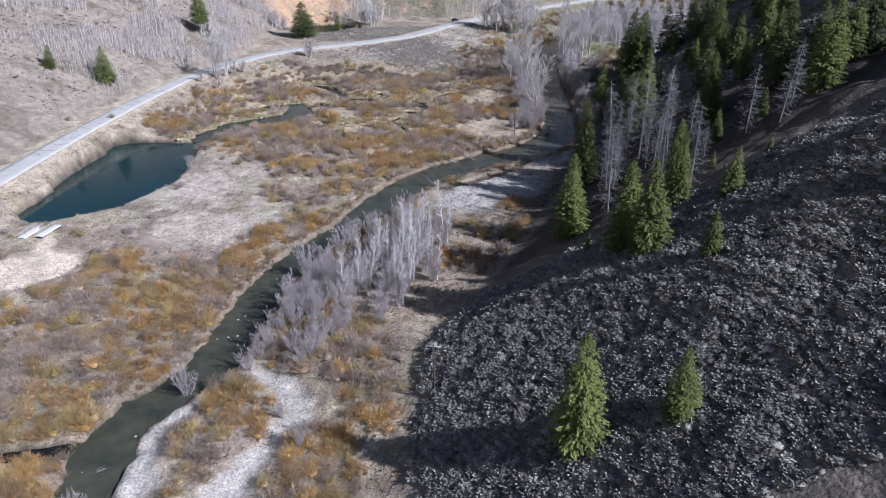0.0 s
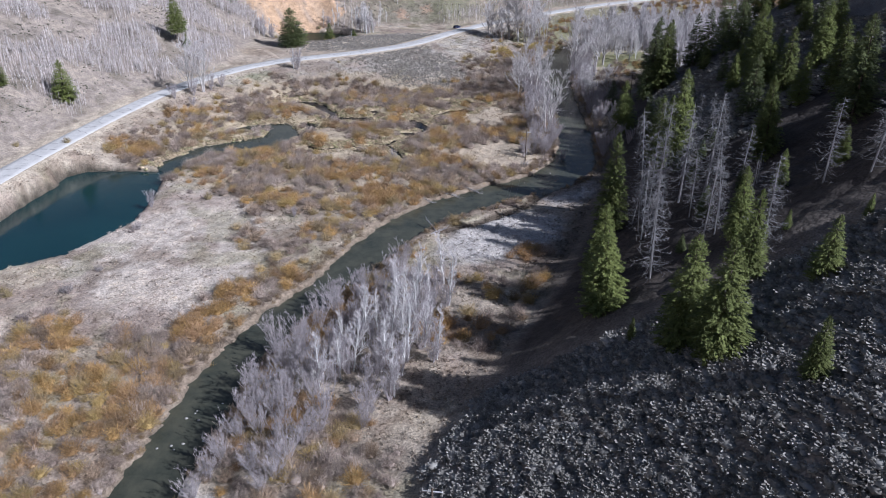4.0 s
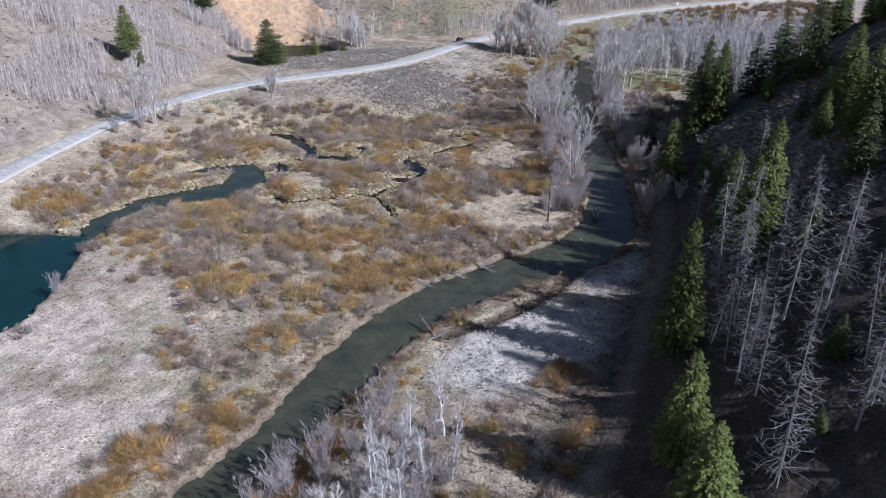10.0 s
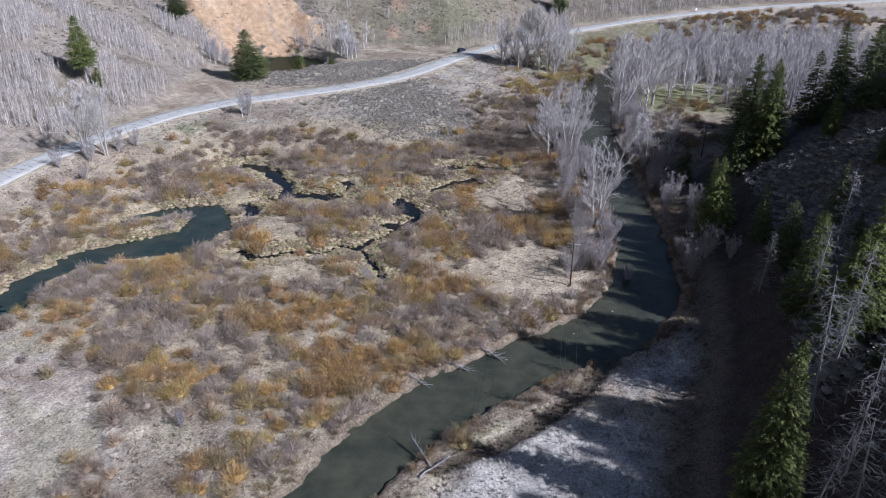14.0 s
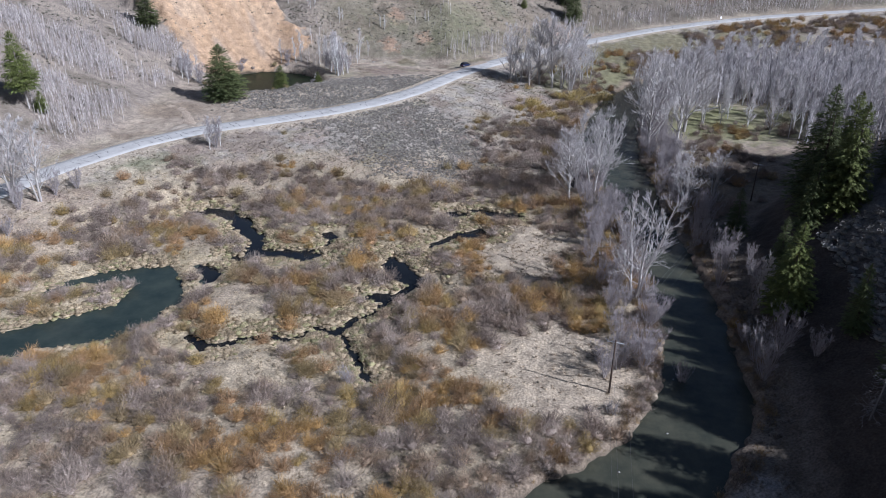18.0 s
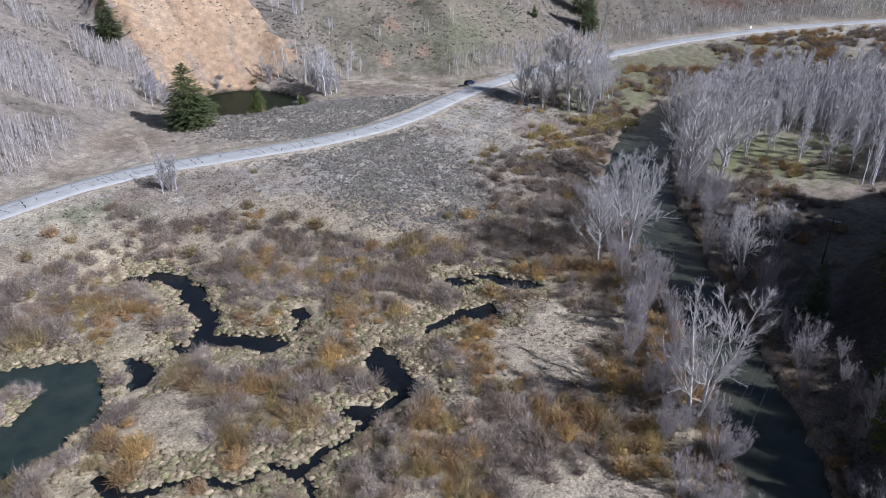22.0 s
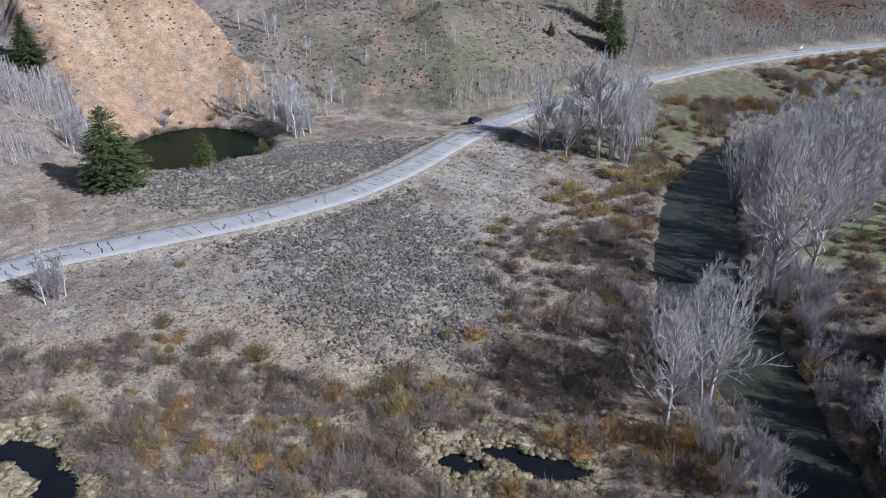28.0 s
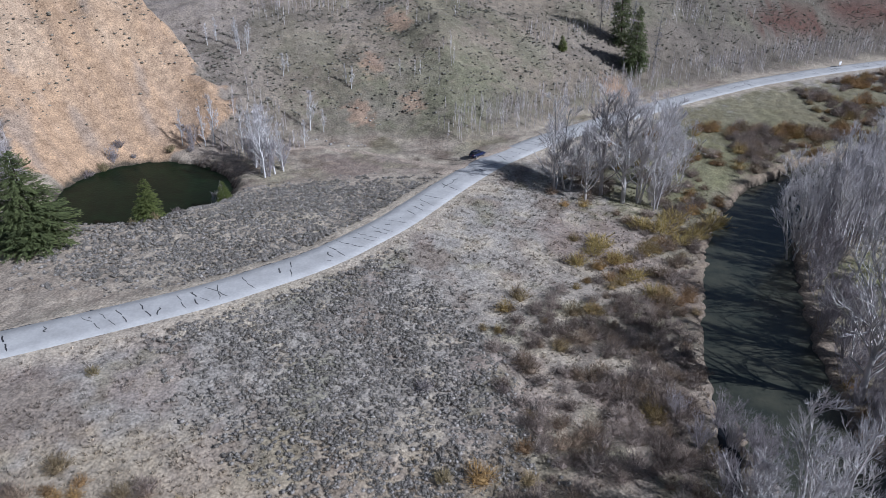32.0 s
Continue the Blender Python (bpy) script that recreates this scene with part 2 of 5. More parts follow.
    z = np.where(tarn < 2.5, (TARN_LEVEL - 1.5) * (1 - cut) + np.maximum(z, TARN_LEVEL + .4) * cut, z)
    g.update(z=z, flow=flow, rim=rim, pool=pr, road=road, road_side=road_side, road_z=road_z, up=up, east=east, bar=bar, flat=flat, scar=scar, tarn=tarn, ditch=dd - dw)
    return g


def ground(x, y):
    return lay(x, y)["z"]


# ---- materials ----
def mat(name, colours, size=1.0, rough=0.9, bump=0.3, detail=6.0, attr="", vary=0.0, island=0.0, metal=0.0, spec=0.3, fine=0.0, grain=.45):
    """A surface of several colours mixed by noise of that size in metres; attr: a colour layer that the noise darkens and lightens."""
    m = bpy.data.materials.new(name)
    m.use_nodes = True
    t = m.node_tree
    b = t.nodes["Principled BSDF"]
    b.inputs["Roughness"].default_value, b.inputs["Metallic"].default_value = rough, metal
    b.inputs["Specular IOR Level"].default_value = spec
    where = t.nodes.new("ShaderNodeTexCoord").outputs["Object"]
    n1 = t.nodes.new("ShaderNodeTexNoise")
    n1.inputs["Scale"].default_value, n1.inputs["Detail"].default_value, n1.inputs["Roughness"].default_value = 1.0 / size, detail, 0.65
    t.links.new(where, n1.inputs["Vector"])
    ramp = t.nodes.new("ShaderNodeValToRGB")
    e = ramp.color_ramp.elements
    while len(e) < len(colours):
        e.new(0.5)
    for i, c in enumerate(colours):
        e[i].position = 0.3 + 0.4 * i / max(1, len(colours) - 1)
        e[i].color = (*c, 1)
    t.links.new(n1.outputs["Fac"], ramp.inputs["Fac"])
    out = ramp.outputs["Color"]

    def times(a, val_socket):
        mx = t.nodes.new("ShaderNodeMix")
        mx.data_type, mx.blend_type = "RGBA", "MULTIPLY"
        mx.inputs["Factor"].default_value = 1.0
        t.links.new(a, mx.inputs["A"])
        t.links.new(val_socket, mx.inputs["B"])
        return mx.outputs["Result"]

    def spread(socket, amount):
        r = t.nodes.new("ShaderNodeMapRange")
        r.inputs["To Min"].default_value, r.inputs["To Max"].default_value = 1 - amount, 1 + amount
        t.links.new(socket, r.inputs["Value"])
        return r.outputs["Result"]

    if attr:
        a = t.nodes.new("ShaderNodeAttribute")
        a.attribute_name = attr
        out = times(out, a.outputs["Color"])
    if fine:
        n3 = t.nodes.new("ShaderNodeTexNoise")
        n3.inputs["Scale"].default_value, n3.inputs["Detail"].default_value = 1.0 / fine, 4.0
        t.links.new(where, n3.inputs["Vector"])
        r3 = t.nodes.new("ShaderNodeMapRange")
        r3.inputs["From Min"].default_value, r3.inputs["From Max"].default_value = 0.3, 0.7
        r3.inputs["To Min"].default_value, r3.inputs["To Max"].default_value = 1 - grain, 1 + grain
        t.links.new(n3.outputs["Fac"], r3.inputs["Value"])
        out = times(out, r3.outputs["Result"])
    if vary:
        out = times(out, spread(t.nodes.new("ShaderNodeObjectInfo").outputs["Random"], vary))
    if island:
        out = times(out, spread(t.nodes.new("ShaderNodeNewGeometry").outputs["Random Per Island"], island))
    t.links.new(out, b.inputs["Base Color"])
    if bump:
        n2 = t.nodes.new("ShaderNodeTexNoise")
        n2.inputs["Scale"].default_value, n2.inputs["Detail"].default_value = 3.0 / size, 5.0
        t.links.new(where, n2.inputs["Vector"])
        bp = t.nodes.new("ShaderNodeBump")
        bp.inputs["Strength"].default_value, bp.inputs["Distance"].default_value = bump, size * 0.25
        t.links.new(n2.outputs["Fac"], bp.inputs["Height"])
        t.links.new(bp.outputs["Normal"], b.inputs["Normal"])
    return m


def water_mat(name, shallow, deep, size, ripple, rough=0.06):
    m = mat(name, [deep, shallow], size=size, rough=rough, bump=0.0, spec=0.5)
    t = m.node_tree
    b = t.nodes["Principled BSDF"]
    b.inputs["IOR"].default_value = 1.33
    n = t.nodes.new("ShaderNodeTexNoise")
    n.inputs["Scale"].default_value, n.inputs["Detail"].default_value = 1.6, 5.0
    t.links.new(t.nodes.new("ShaderNodeTexCoord").outputs["Object"], n.inputs["Vector"])
    bp = t.nodes.new("ShaderNodeBump")
    bp.inputs["Strength"].default_value, bp.inputs["Distance"].default_value = ripple, 0.12
    t.links.new(n.outputs["Fac"], bp.inputs["Height"])
    t.links.new(bp.outputs["Normal"], b.inputs["Normal"])
    return m


G1 = [(.66, .64, .62), (.98, .98, .98), (1.32, 1.30, 1.25)]
M_GROUND = mat("ground", G1, size=2.2, rough=.95, bump=.5, attr="soil_and_shade", detail=9, fine=.34, grain=.40)
M_RIVER = water_mat("river_water", (.085, .084, .060), (.036, .042, .033), 5, .35, .10)
M_POND = water_mat("pond_water", (.008, .039, .041), (.005, .024, .027), 26, .12, .10)
M_POND.node_tree.nodes["Principled BSDF"].inputs["Specular IOR Level"].default_value = .75
M_POOL = water_mat("pool_water", (.019, .022, .024), (.008, .009, .012), 9, .04, .04)
M_LAGOON = water_mat("lagoon_water", (.052, .066, .054), (.022, .034, .032), 7, .10, .10)
M_TARN = water_mat("tarn_water", (.011, .024, .010), (.004, .009, .005), 4, .25, .3)
M_TARN.node_tree.nodes["Principled BSDF"].inputs["Specular IOR Level"].default_value = .07
M_ROAD = mat("worn_asphalt", [(.43, .42, .40), (.50, .49, .47), (.57, .56, .53)], size=3.5, rough=.9, bump=.08, fine=.4, grain=.07)
M_TAR = mat("crack_sealant", [(.035, .035, .037), (.06, .06, .06)], size=.4, rough=.6, bump=.1)
M_DIRT = mat("dirt_track", [(.39, .315, .245), (.47, .385, .30)], size=1.5, bump=.4, fine=.4)
M_NEEDLE = mat("fir_needles", [(.092, .116, .034), (.142, .166, .048), (.195, .218, .066)], size=1.4, rough=.75, bump=0, vary=.22, island=.35)
M_NEEDLE_2 = mat("spruce_needles", [(.066, .086, .034), (.105, .125, .048), (.150, .168, .064)], size=1.4, rough=.75, bump=0, vary=.2, island=.35)
M_BARK = mat("dark_bark", [(.08, .06, .05), (.14, .115, .095)], size=.5, bump=.6)
M_SNAG = mat("weathered_wood", [(.15, .145, .15), (.24, .235, .24), (.35, .345, .35)], size=.8, bump=.3, vary=.15, island=.25)
M_ASPEN = mat("pale_aspen_bark", [(.50, .485, .465), (.68, .665, .645), (.80, .785, .76)], size=.7, bump=.3, vary=.1)
M_COTTON = mat("cottonwood_bark", [(.36, .335, .315), (.50, .475, .455), (.64, .61, .59)], size=.8, bump=.5, vary=.12)
M_TWIG = mat("bare_grey_twigs", [(.50, .475, .475), (.62, .59, .59), (.74, .71, .70)], size=1.2, bump=0, vary=.14, island=.3)
M_LILAC = mat("bare_mauve_twigs", [(.32, .29, .295), (.42, .385, .39), (.53, .49, .495)], size=1.2, bump=0, vary=.14, island=.3)
M_WILLOW = mat("willow_stems", [(.85, .85, .85), (1.1, 1.1, 1.1)], size=.9, bump=0, attr="tint", island=.35)
M_SAGE = mat("sagebrush", [(.85, .85, .85), (1.1, 1.1, 1.1)], size=.5, rough=.9, bump=0, attr="tint", island=.3)
M_GRASS = mat("dry_grass", [(.85, .85, .85), (1.1, 1.1, 1.1)], size=.5, bump=0, attr="tint", island=.3)
M_ROCK = mat("river_stone", [(.20, .19, .18), (.32, .31, .29), (.44, .42, .39)], size=.5, bump=.4, vary=.2, island=.3)
M_POLE = mat("creosoted_pole", [(.07, .05, .04), (.12, .09, .07)], size=.6, bump=.4)
M_METAL = mat("galvanised_metal", [(.55, .56, .57), (.68, .68, .69)], size=.4, rough=.45, metal=.4, bump=.1)
M_WIRE = mat("conductor_wire", [(.10, .10, .10), (.16, .16, .16)], size=.4, rough=.5, metal=.5, bump=0)


# ---- mesh helpers ----
def mesh_object(name, verts, faces, material, smooth=False, colours=None, layer="tint"):
    """One mesh object from arrays; all faces have the same number of corners."""
    verts, faces = np.asarray(verts, np.float32), np.asarray(faces, np.int32)
    me = bpy.data.meshes.new(name)
    me.vertices.add(len(verts))
    me.vertices.foreach_set("co", verts.ravel())
    k = faces.shape[1]
    me.loops.add(faces.size)
    me.loops.foreach_set("vertex_index", faces.ravel())
    me.polygons.add(len(faces))
    me.polygons.foreach_set("loop_start", np.arange(0, faces.size, k, dtype=np.int32))
    if smooth:
        me.polygons.foreach_set("use_smooth", np.ones(len(faces), bool))
    me.update(calc_edges=True)
    if colours is not None:
        a = me.color_attributes.new(layer, "FLOAT_COLOR", "POINT")
        c = np.ones((len(verts), 4), np.float32)
        c[:, :3] = colours
        a.data.foreach_set("color", c.ravel())
    me.materials.append(material)
    return new(name, me)


def tubes(p, q, r, s, sides=3):
    """Tapered tubes from p to q; where s is 0 the tip is still a small triangle."""
    p, q = np.asarray(p, float).reshape(-1, 3), np.asarray(q, float).reshape(-1, 3)
    r, s = np.broadcast_to(np.asarray(r, float), len(p)), np.broadcast_to(np.asarray(s, float), len(p))
    d = q - p
    d = d / np.maximum(np.linalg.norm(d, axis=1, keepdims=True), 1e-6)
    u = np.cross(d, np.where(np.abs(d[:, 2:3]) < .9, [[0, 0, 1.0]], [[1.0, 0, 0]]))
    u /= np.linalg.norm(u, axis=1, keepdims=True)
    v = np.cross(d, u)
    a = np.arange(sides) * 2 * math.pi / sides
    ring = u[:, None] * np.cos(a)[None, :, None] + v[:, None] * np.sin(a)[None, :, None]
    low, high = p[:, None] + ring * r[:, None, None], q[:, None] + ring * s[:, None, None]
    verts = np.concatenate([low, high], 1).reshape(-1, 3)
    i = np.arange(sides)
    j = (i + 1) % sides
    f = np.concatenate([np.stack([i, j, j + sides], 1), np.stack([i, j + sides, i + sides], 1)])
    faces = (np.arange(len(p))[:, None, None] * 2 * sides + f[None]).reshape(-1, 3)
    return verts, faces


def spikes(p, q, r):
    """Three-sided pointed stems from p to q."""
    p, q = np.asarray(p, float).reshape(-1, 3), np.asarray(q, float).reshape(-1, 3)
    r = np.broadcast_to(np.asarray(r, float), len(p))
    d = q - p
    d = d / np.maximum(np.linalg.norm(d, axis=1, keepdims=True), 1e-6)
    u = np.cross(d, np.where(np.abs(d[:, 2:3]) < .9, [[0, 0, 1.0]], [[1.0, 0, 0]]))
    u /= np.linalg.norm(u, axis=1, keepdims=True)
    v = np.cross(d, u)
    a = np.arange(3) * 2 * math.pi / 3
    ring = u[:, None] * np.cos(a)[None, :, None] + v[:, None] * np.sin(a)[None, :, None]
    verts = np.concatenate([p[:, None] + ring * r[:, None, None], q[:, None]], 1).reshape(-1, 3)
    f = np.array([[0, 1, 3], [1, 2, 3], [2, 0, 3]])
    faces = (np.arange(len(p))[:, None, None] * 4 + f[None]).reshape(-1, 3)
    return verts, faces


def blades(p, q, r, seed=0, wide_tip=False):
    """Thin single twigs or leaf sprays from p to q, each turned its own way."""
    p, q = np.asarray(p, float).reshape(-1, 3), np.asarray(q, float).reshape(-1, 3)
    g = np.random.default_rng(seed)
    n = np.cross(q - p, g.normal(0, 1, p.shape))
    n /= np.maximum(np.linalg.norm(n, axis=1, keepdims=True), 1e-9)
    n = n * np.broadcast_to(np.asarray(r, float), len(p))[:, None]
    verts = np.stack([q - n, q + n, p] if wide_tip else [p - n, p + n, q], 1).reshape(-1, 3)
    return verts, np.arange(len(p) * 3).reshape(-1, 3)


def join(*pieces):
    verts, faces, n = [], [], 0
    for v, f in pieces:
        verts.append(v)
        faces.append(f + n)
        n += len(v)
    return np.concatenate(verts), np.concatenate(faces)


def strewn(name, shapes, places, sizes, tints, material, lift=0.0, seed=1, tall=None):
    """Many copies of a few shapes joined into one mesh: turned at random, sized, tinted and set on the ground."""
    rng = np.random.default_rng(seed)
    places, sizes = np.asarray(places, float), np.asarray(sizes, float)
    z = ground(places[:, 0], places[:, 1]) + lift
    turn = rng.uniform(0, 2 * math.pi, len(places))
    which = rng.integers(0, len(shapes), len(places))
    tall = sizes if tall is None else np.asarray(tall, float)
    vs, fs, cs, n = [], [], [], 0
    for k, (v, f) in enumerate(shapes):
        sel = np.nonzero(which == k)[0]
        if not len(sel):
            continue
        c, s = np.cos(turn[sel])[:, None], np.sin(turn[sel])[:, None]
        x = (v[None, :, 0] * c - v[None, :, 1] * s) * sizes[sel][:, None] + places[sel, 0][:, None]
        y = (v[None, :, 0] * s + v[None, :, 1] * c) * sizes[sel][:, None] + places[sel, 1][:, None]
        h = v[None, :, 2] * tall[sel][:, None] + z[sel][:, None]
        vs.append(np.stack([x, y, h], 2).reshape(-1, 3))
        fs.append((np.arange(len(sel))[:, None, None] * len(v) + f[None]).reshape(-1, 3) + n)
        cs.append(np.repeat(np.asarray(tints)[sel], len(v), 0))
        n += len(sel) * len(v)
    return mesh_object(name, np.concatenate(vs), np.concatenate(fs), material, colours=np.concatenate(cs))


def sow(n, box, keep, seed):
    """Random places in a box, kept with the chance that keep(lay, x, y) gives."""
    rng = np.random.default_rng(seed)
    x, y = rng.uniform(box[0], box[1], n), rng.uniform(box[2], box[3], n)
    g = lay(x, y)
    ok = rng.uniform(0, 1, n) < keep(g, x, y)
    return np.stack([x[ok], y[ok]], 1)


def set_out(gap, box, keep, seed):
    """Places spread evenly, about a gap apart, kept with the chance that keep(lay, x, y) gives."""
    rng = np.random.default_rng(seed)
    x, y = np.meshgrid(np.arange(box[0], box[1], gap), np.arange(box[2], box[3], gap))
    x = (x + rng.uniform(-.42, .42, x.shape) * gap).ravel()
    y = (y + rng.uniform(-.42, .42, y.shape) * gap).ravel()
    g = lay(x, y)
    ok = rng.uniform(0, 1, len(x)) < keep(g, x, y)
    return np.stack([x[ok], y[ok]], 1)


def part(name, shape, material, parent, label="", smooth=False):
    ob = mesh_object(name, shape[0], shape[1], material, smooth)
    ob.parent = parent
    return tagged(ob, label)


# ---- ground ----
def spaced(inner, gap, outer, first):
    """Coordinates with an even gap inside and growing gaps out to the horizon."""
    mid = list(np.arange(inner[0], inner[1] + gap / 2, gap))
    d, a, b = first, mid[0], mid[-1]
    low, high = [], []
    while a > -outer or b < outer:
        d *= 1.16
        a, b = a - d, b + d
        low.append(a)
        high.append(b)
    return np.array(low[::-1] + mid + high)


def soil_and_shade(g, x, y):
    """The ground's own colour, place by place, plus shade painted on the east side."""
    def put(c, new_c, w):
        return c * (1 - w[..., None]) + np.array(new_c) * w[..., None]
    n1, n2, n3 = wave(x, y, 23, 1), wave(x, y, 7, 2), wave(x, y, 61, 4)
    c = np.zeros((*x.shape, 3)) + np.array((.34, .29, .23))
    c = put(c, (.225, .18, .135), step(n1 + n2 * .6, -.2, .8))
    meadow = oval(x, y, (-66, 183, 21, 36, 18), 4)
    c = put(c, (.375, .345, .31), step(-meadow + 2 * n2, -4, 4))
    sandy = np.minimum(oval(x, y, (18, 242, 14, 14, 15), 3), oval(x, y, (16, 285, 9, 16, -10), 3))
    c = put(c, (.42, .36, .285), step(-sandy + 2.5 * n2, -4, 4) * .85)
    fan = step(g["road"], 60, 6) * step(g["road_side"], 0, .1) * step(y, 290, 330)
    c = put(c, (.36, .33, .29), fan)
    c = put(c, (.35, .32, .28), fan * step(-oval(x, y, (-17, 352, 19, 34, 38), 4), -6, 4))
    c = put(c, (.19, .20, .10), .6 * step(-oval(x, y, (-72, 318, 14, 6, 35), 2), -2, 3))
    c = put(c, (.20, .22, .09), .6 * step(-oval(x, y, (92, 372, 28, 22, 20), 5), -5, 6))
    c = put(c, (.21, .20, .12), .5 * step(-oval(x, y, (70, 440, 34, 16, 30), 4), -5, 6))
    marsh = step(-oval(x, y, (-22, 268, 72, 64, 20), 5), -6, 6)
    c = put(c, (.27, .225, .165), marsh * .6)
    # bleached hummocks, brown thatch and green flushes
    p1, p2, p3 = patch(x, y, 9, 1), patch(x, y, 4, 2, 3), patch(x, y, 16, 5)
    c = put(c, (.47, .405, .31), .75 * step(p1 + .5 * p2, .05, .8) * (1 - .5 * marsh))
    c = put(c, (.50, .435, .37), .75 * step(-meadow + 2 * n2, -4, 4))
    c = put(c, (.215, .165, .125), .65 * step(-p1 + .5 * p2, .1, .8))
    c = put(c, (.30, .235, .20), .5 * step(p3, .15, .7))
    c = put(c, (.21, .205, .11), .35 * step(patch(x, y, 12, 8), .25, .7))
    c = put(c, (.42, .35, .25), marsh * (.45 + .4 * step(p2 + p1, -.5, .6)))
    c = put(c, (.21, .215, .10), .6 * step(-oval(x, y, (92, 374, 27, 20, 20), 5) + 3 * p2, -4, 5))
    c = put(c, (.19, .185, .095), .75 * step(-oval(x, y, (62, 428, 34, 16, 34), 4) + 3 * p2, -4, 5) * step(g["road_side"], 0, .1))
    c = put(c, (.18, .165, .09), .8 * step(-oval(x, y, (112, 472, 62, 22, 22), 5) + 3 * p2, -4, 5) * step(g["road_side"], 0, .1))
    c = put(c, (.41, .355, .28), .75 * step(-oval(x, y, (-31, 389, 44, 21, 28), 3), -2, 3) * step(-g["road_side"], 0, .1))
    c = put(c, (.40, .335, .265), .6 * step(-g["road_side"], 0, .1) * step(y, 330, 345) * step(-x, 40, 60))
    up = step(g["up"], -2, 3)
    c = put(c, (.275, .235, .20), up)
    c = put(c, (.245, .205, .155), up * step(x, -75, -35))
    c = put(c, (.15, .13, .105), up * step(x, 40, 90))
    c = put(c, (.150, .160, .090), up * step(-oval(x, y, (-8, 456, 30, 16, 10), 9), -8, 10) * .6)
    c = put(c, (.225, .195, .165), up * step(n3, .1, .9) * .6)
    c = put(c, (.30, .255, .205), up * (.6 - .3 * step(x, -30, 20)) * step(p1 + .4 * p2, .1, .7))
    c = put(c, (.145, .125, .095), up * .6 * step(-p1 + .5 * p2, .15, .8))
    c = put(c, (.19, .195, .115), up * .35 * step(p3 + .3 * p2, 0, .6) * step(x, -80, -20))
    sa, sb = -.72 * (x + 70) + .69 * (y - 430), .69 * (x + 70) + .72 * (y - 430) + 4
    rill = patch(sb + .12 * sa, sa * .07, 2.2, 7, 2)
    scar_c = step(g["scar"] + .10 * n2 + .14 * p1 + .12 * p2, .42, .56) * step(np.maximum(g["up"], 3 - g["tarn"]), -3, 0) * step(-g["road_side"], 0, .1)
    c = put(c, (.43, .295, .185), scar_c)
    c = put(c, (.50, .375, .26), scar_c * step(patch(sb, sa * .3, 14, 3), -.1, .6) * .8)
    c = put(c, (.40, .285, .195), scar_c * step(rill, .1, .5) * .5)
    c = put(c, (.34, .275, .22), scar_c * step(patch(sb, sa * .3, 6, 2, 3), .35, .8) * .6)
    red = np.minimum(oval(x, y, (128, 544, 15, 7, 20), 4), oval(x, y, (168, 560, 22, 10, 15), 4))
    c = put(c, (.13, .072, .055), step(-red, -3, 3) * up)
    for px, py, pr in ((-24, 452, 3.2), (-10, 456, 2.6), (-22, 470, 3.0), (-16, 492, 4.0), (52, 482, 5)):
        c = put(c, (.38, .25, .17), up * .6 * step(-oval(x, y, (px, py, pr, pr * 1.4, 20), 2.2), -.8, 1.0))
    # east bank darkened in colour to stand for the shade lying on it
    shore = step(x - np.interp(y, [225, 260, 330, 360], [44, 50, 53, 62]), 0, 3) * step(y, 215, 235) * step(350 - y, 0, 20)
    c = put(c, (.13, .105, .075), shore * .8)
    # tree shade at the slope's foot, put into the colour
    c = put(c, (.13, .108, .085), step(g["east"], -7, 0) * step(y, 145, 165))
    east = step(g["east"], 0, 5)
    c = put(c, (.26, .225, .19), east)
    # near-black here is the wood's shade painted onto the slope
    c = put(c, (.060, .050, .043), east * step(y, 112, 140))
    # that painted shade is eased on the upper slope
    c = put(c, (.15, .145, .14), step(g["east"], 10, 20) * step(y, 195, 225))
    c = put(c, (.44, .41, .38), step(-g["flat"] + 1.5 * n2, -2, 3))
    c = put(c, (.45, .42, .385), step(-g["bar"] + 1.5 * n2, -1, 2))
    c = put(c, (.17, .135, .095), step(g["rim"] + .5 * p2, 1.7, .9) * step(g["bar"], 0, 2) * .85)
    c = put(c, (.10, .08, .06), step(g["ditch"], .9, -.2))
    mats = step(y, 238, 250) * step(22 - x, 0, 4)
    c = put(c, (.26, .205, .155), .65 * step(g["rim"] + 2 * p2, 5, 1.5) * step(g["bar"], 0, 2))
    c = put(c, (.30, .26, .14), step(g["pool"] + 3 * p1, 8, 1) * .5 * mats)
    c = put(c, (.47, .385, .265), step(g["pool"] + 2.2 * p2, 5.5, .5) * .85 * mats)
    c = put(c, (.45, .385, .30), step(g["road"] + 1.6 * p2, 8.2, 4.8) * .8)
    c = put(c, (.46, .40, .33), step(-oval(x, y, (-72.5, 345.5, 6, 4, 30), .8), -1, .5))
    lot = np.minimum(oval(x, y, (-95, 138, 13, 8.2, 28), .5), oval(x, y, (-95, 150, 2.2, 6, 15), .5))
    c = put(c, (.66, .565, .465), step(-lot, -.6, .6))
    c = put(c, (.27, .215, .16), .8 * step(-oval(x, y, (-84, 362, 10, 9, 20), 2), -1, 2))
    c = put(c, (.44, .365, .275), .75 * step(-sandy + 2.5 * n2 + p2, -3, 3))
    wet = np.minimum(np.minimum(g["rim"], g["pool"]), g["tarn"])
    c = put(c, (.07, .06, .045), step(wet, .35, -.3))
    return c


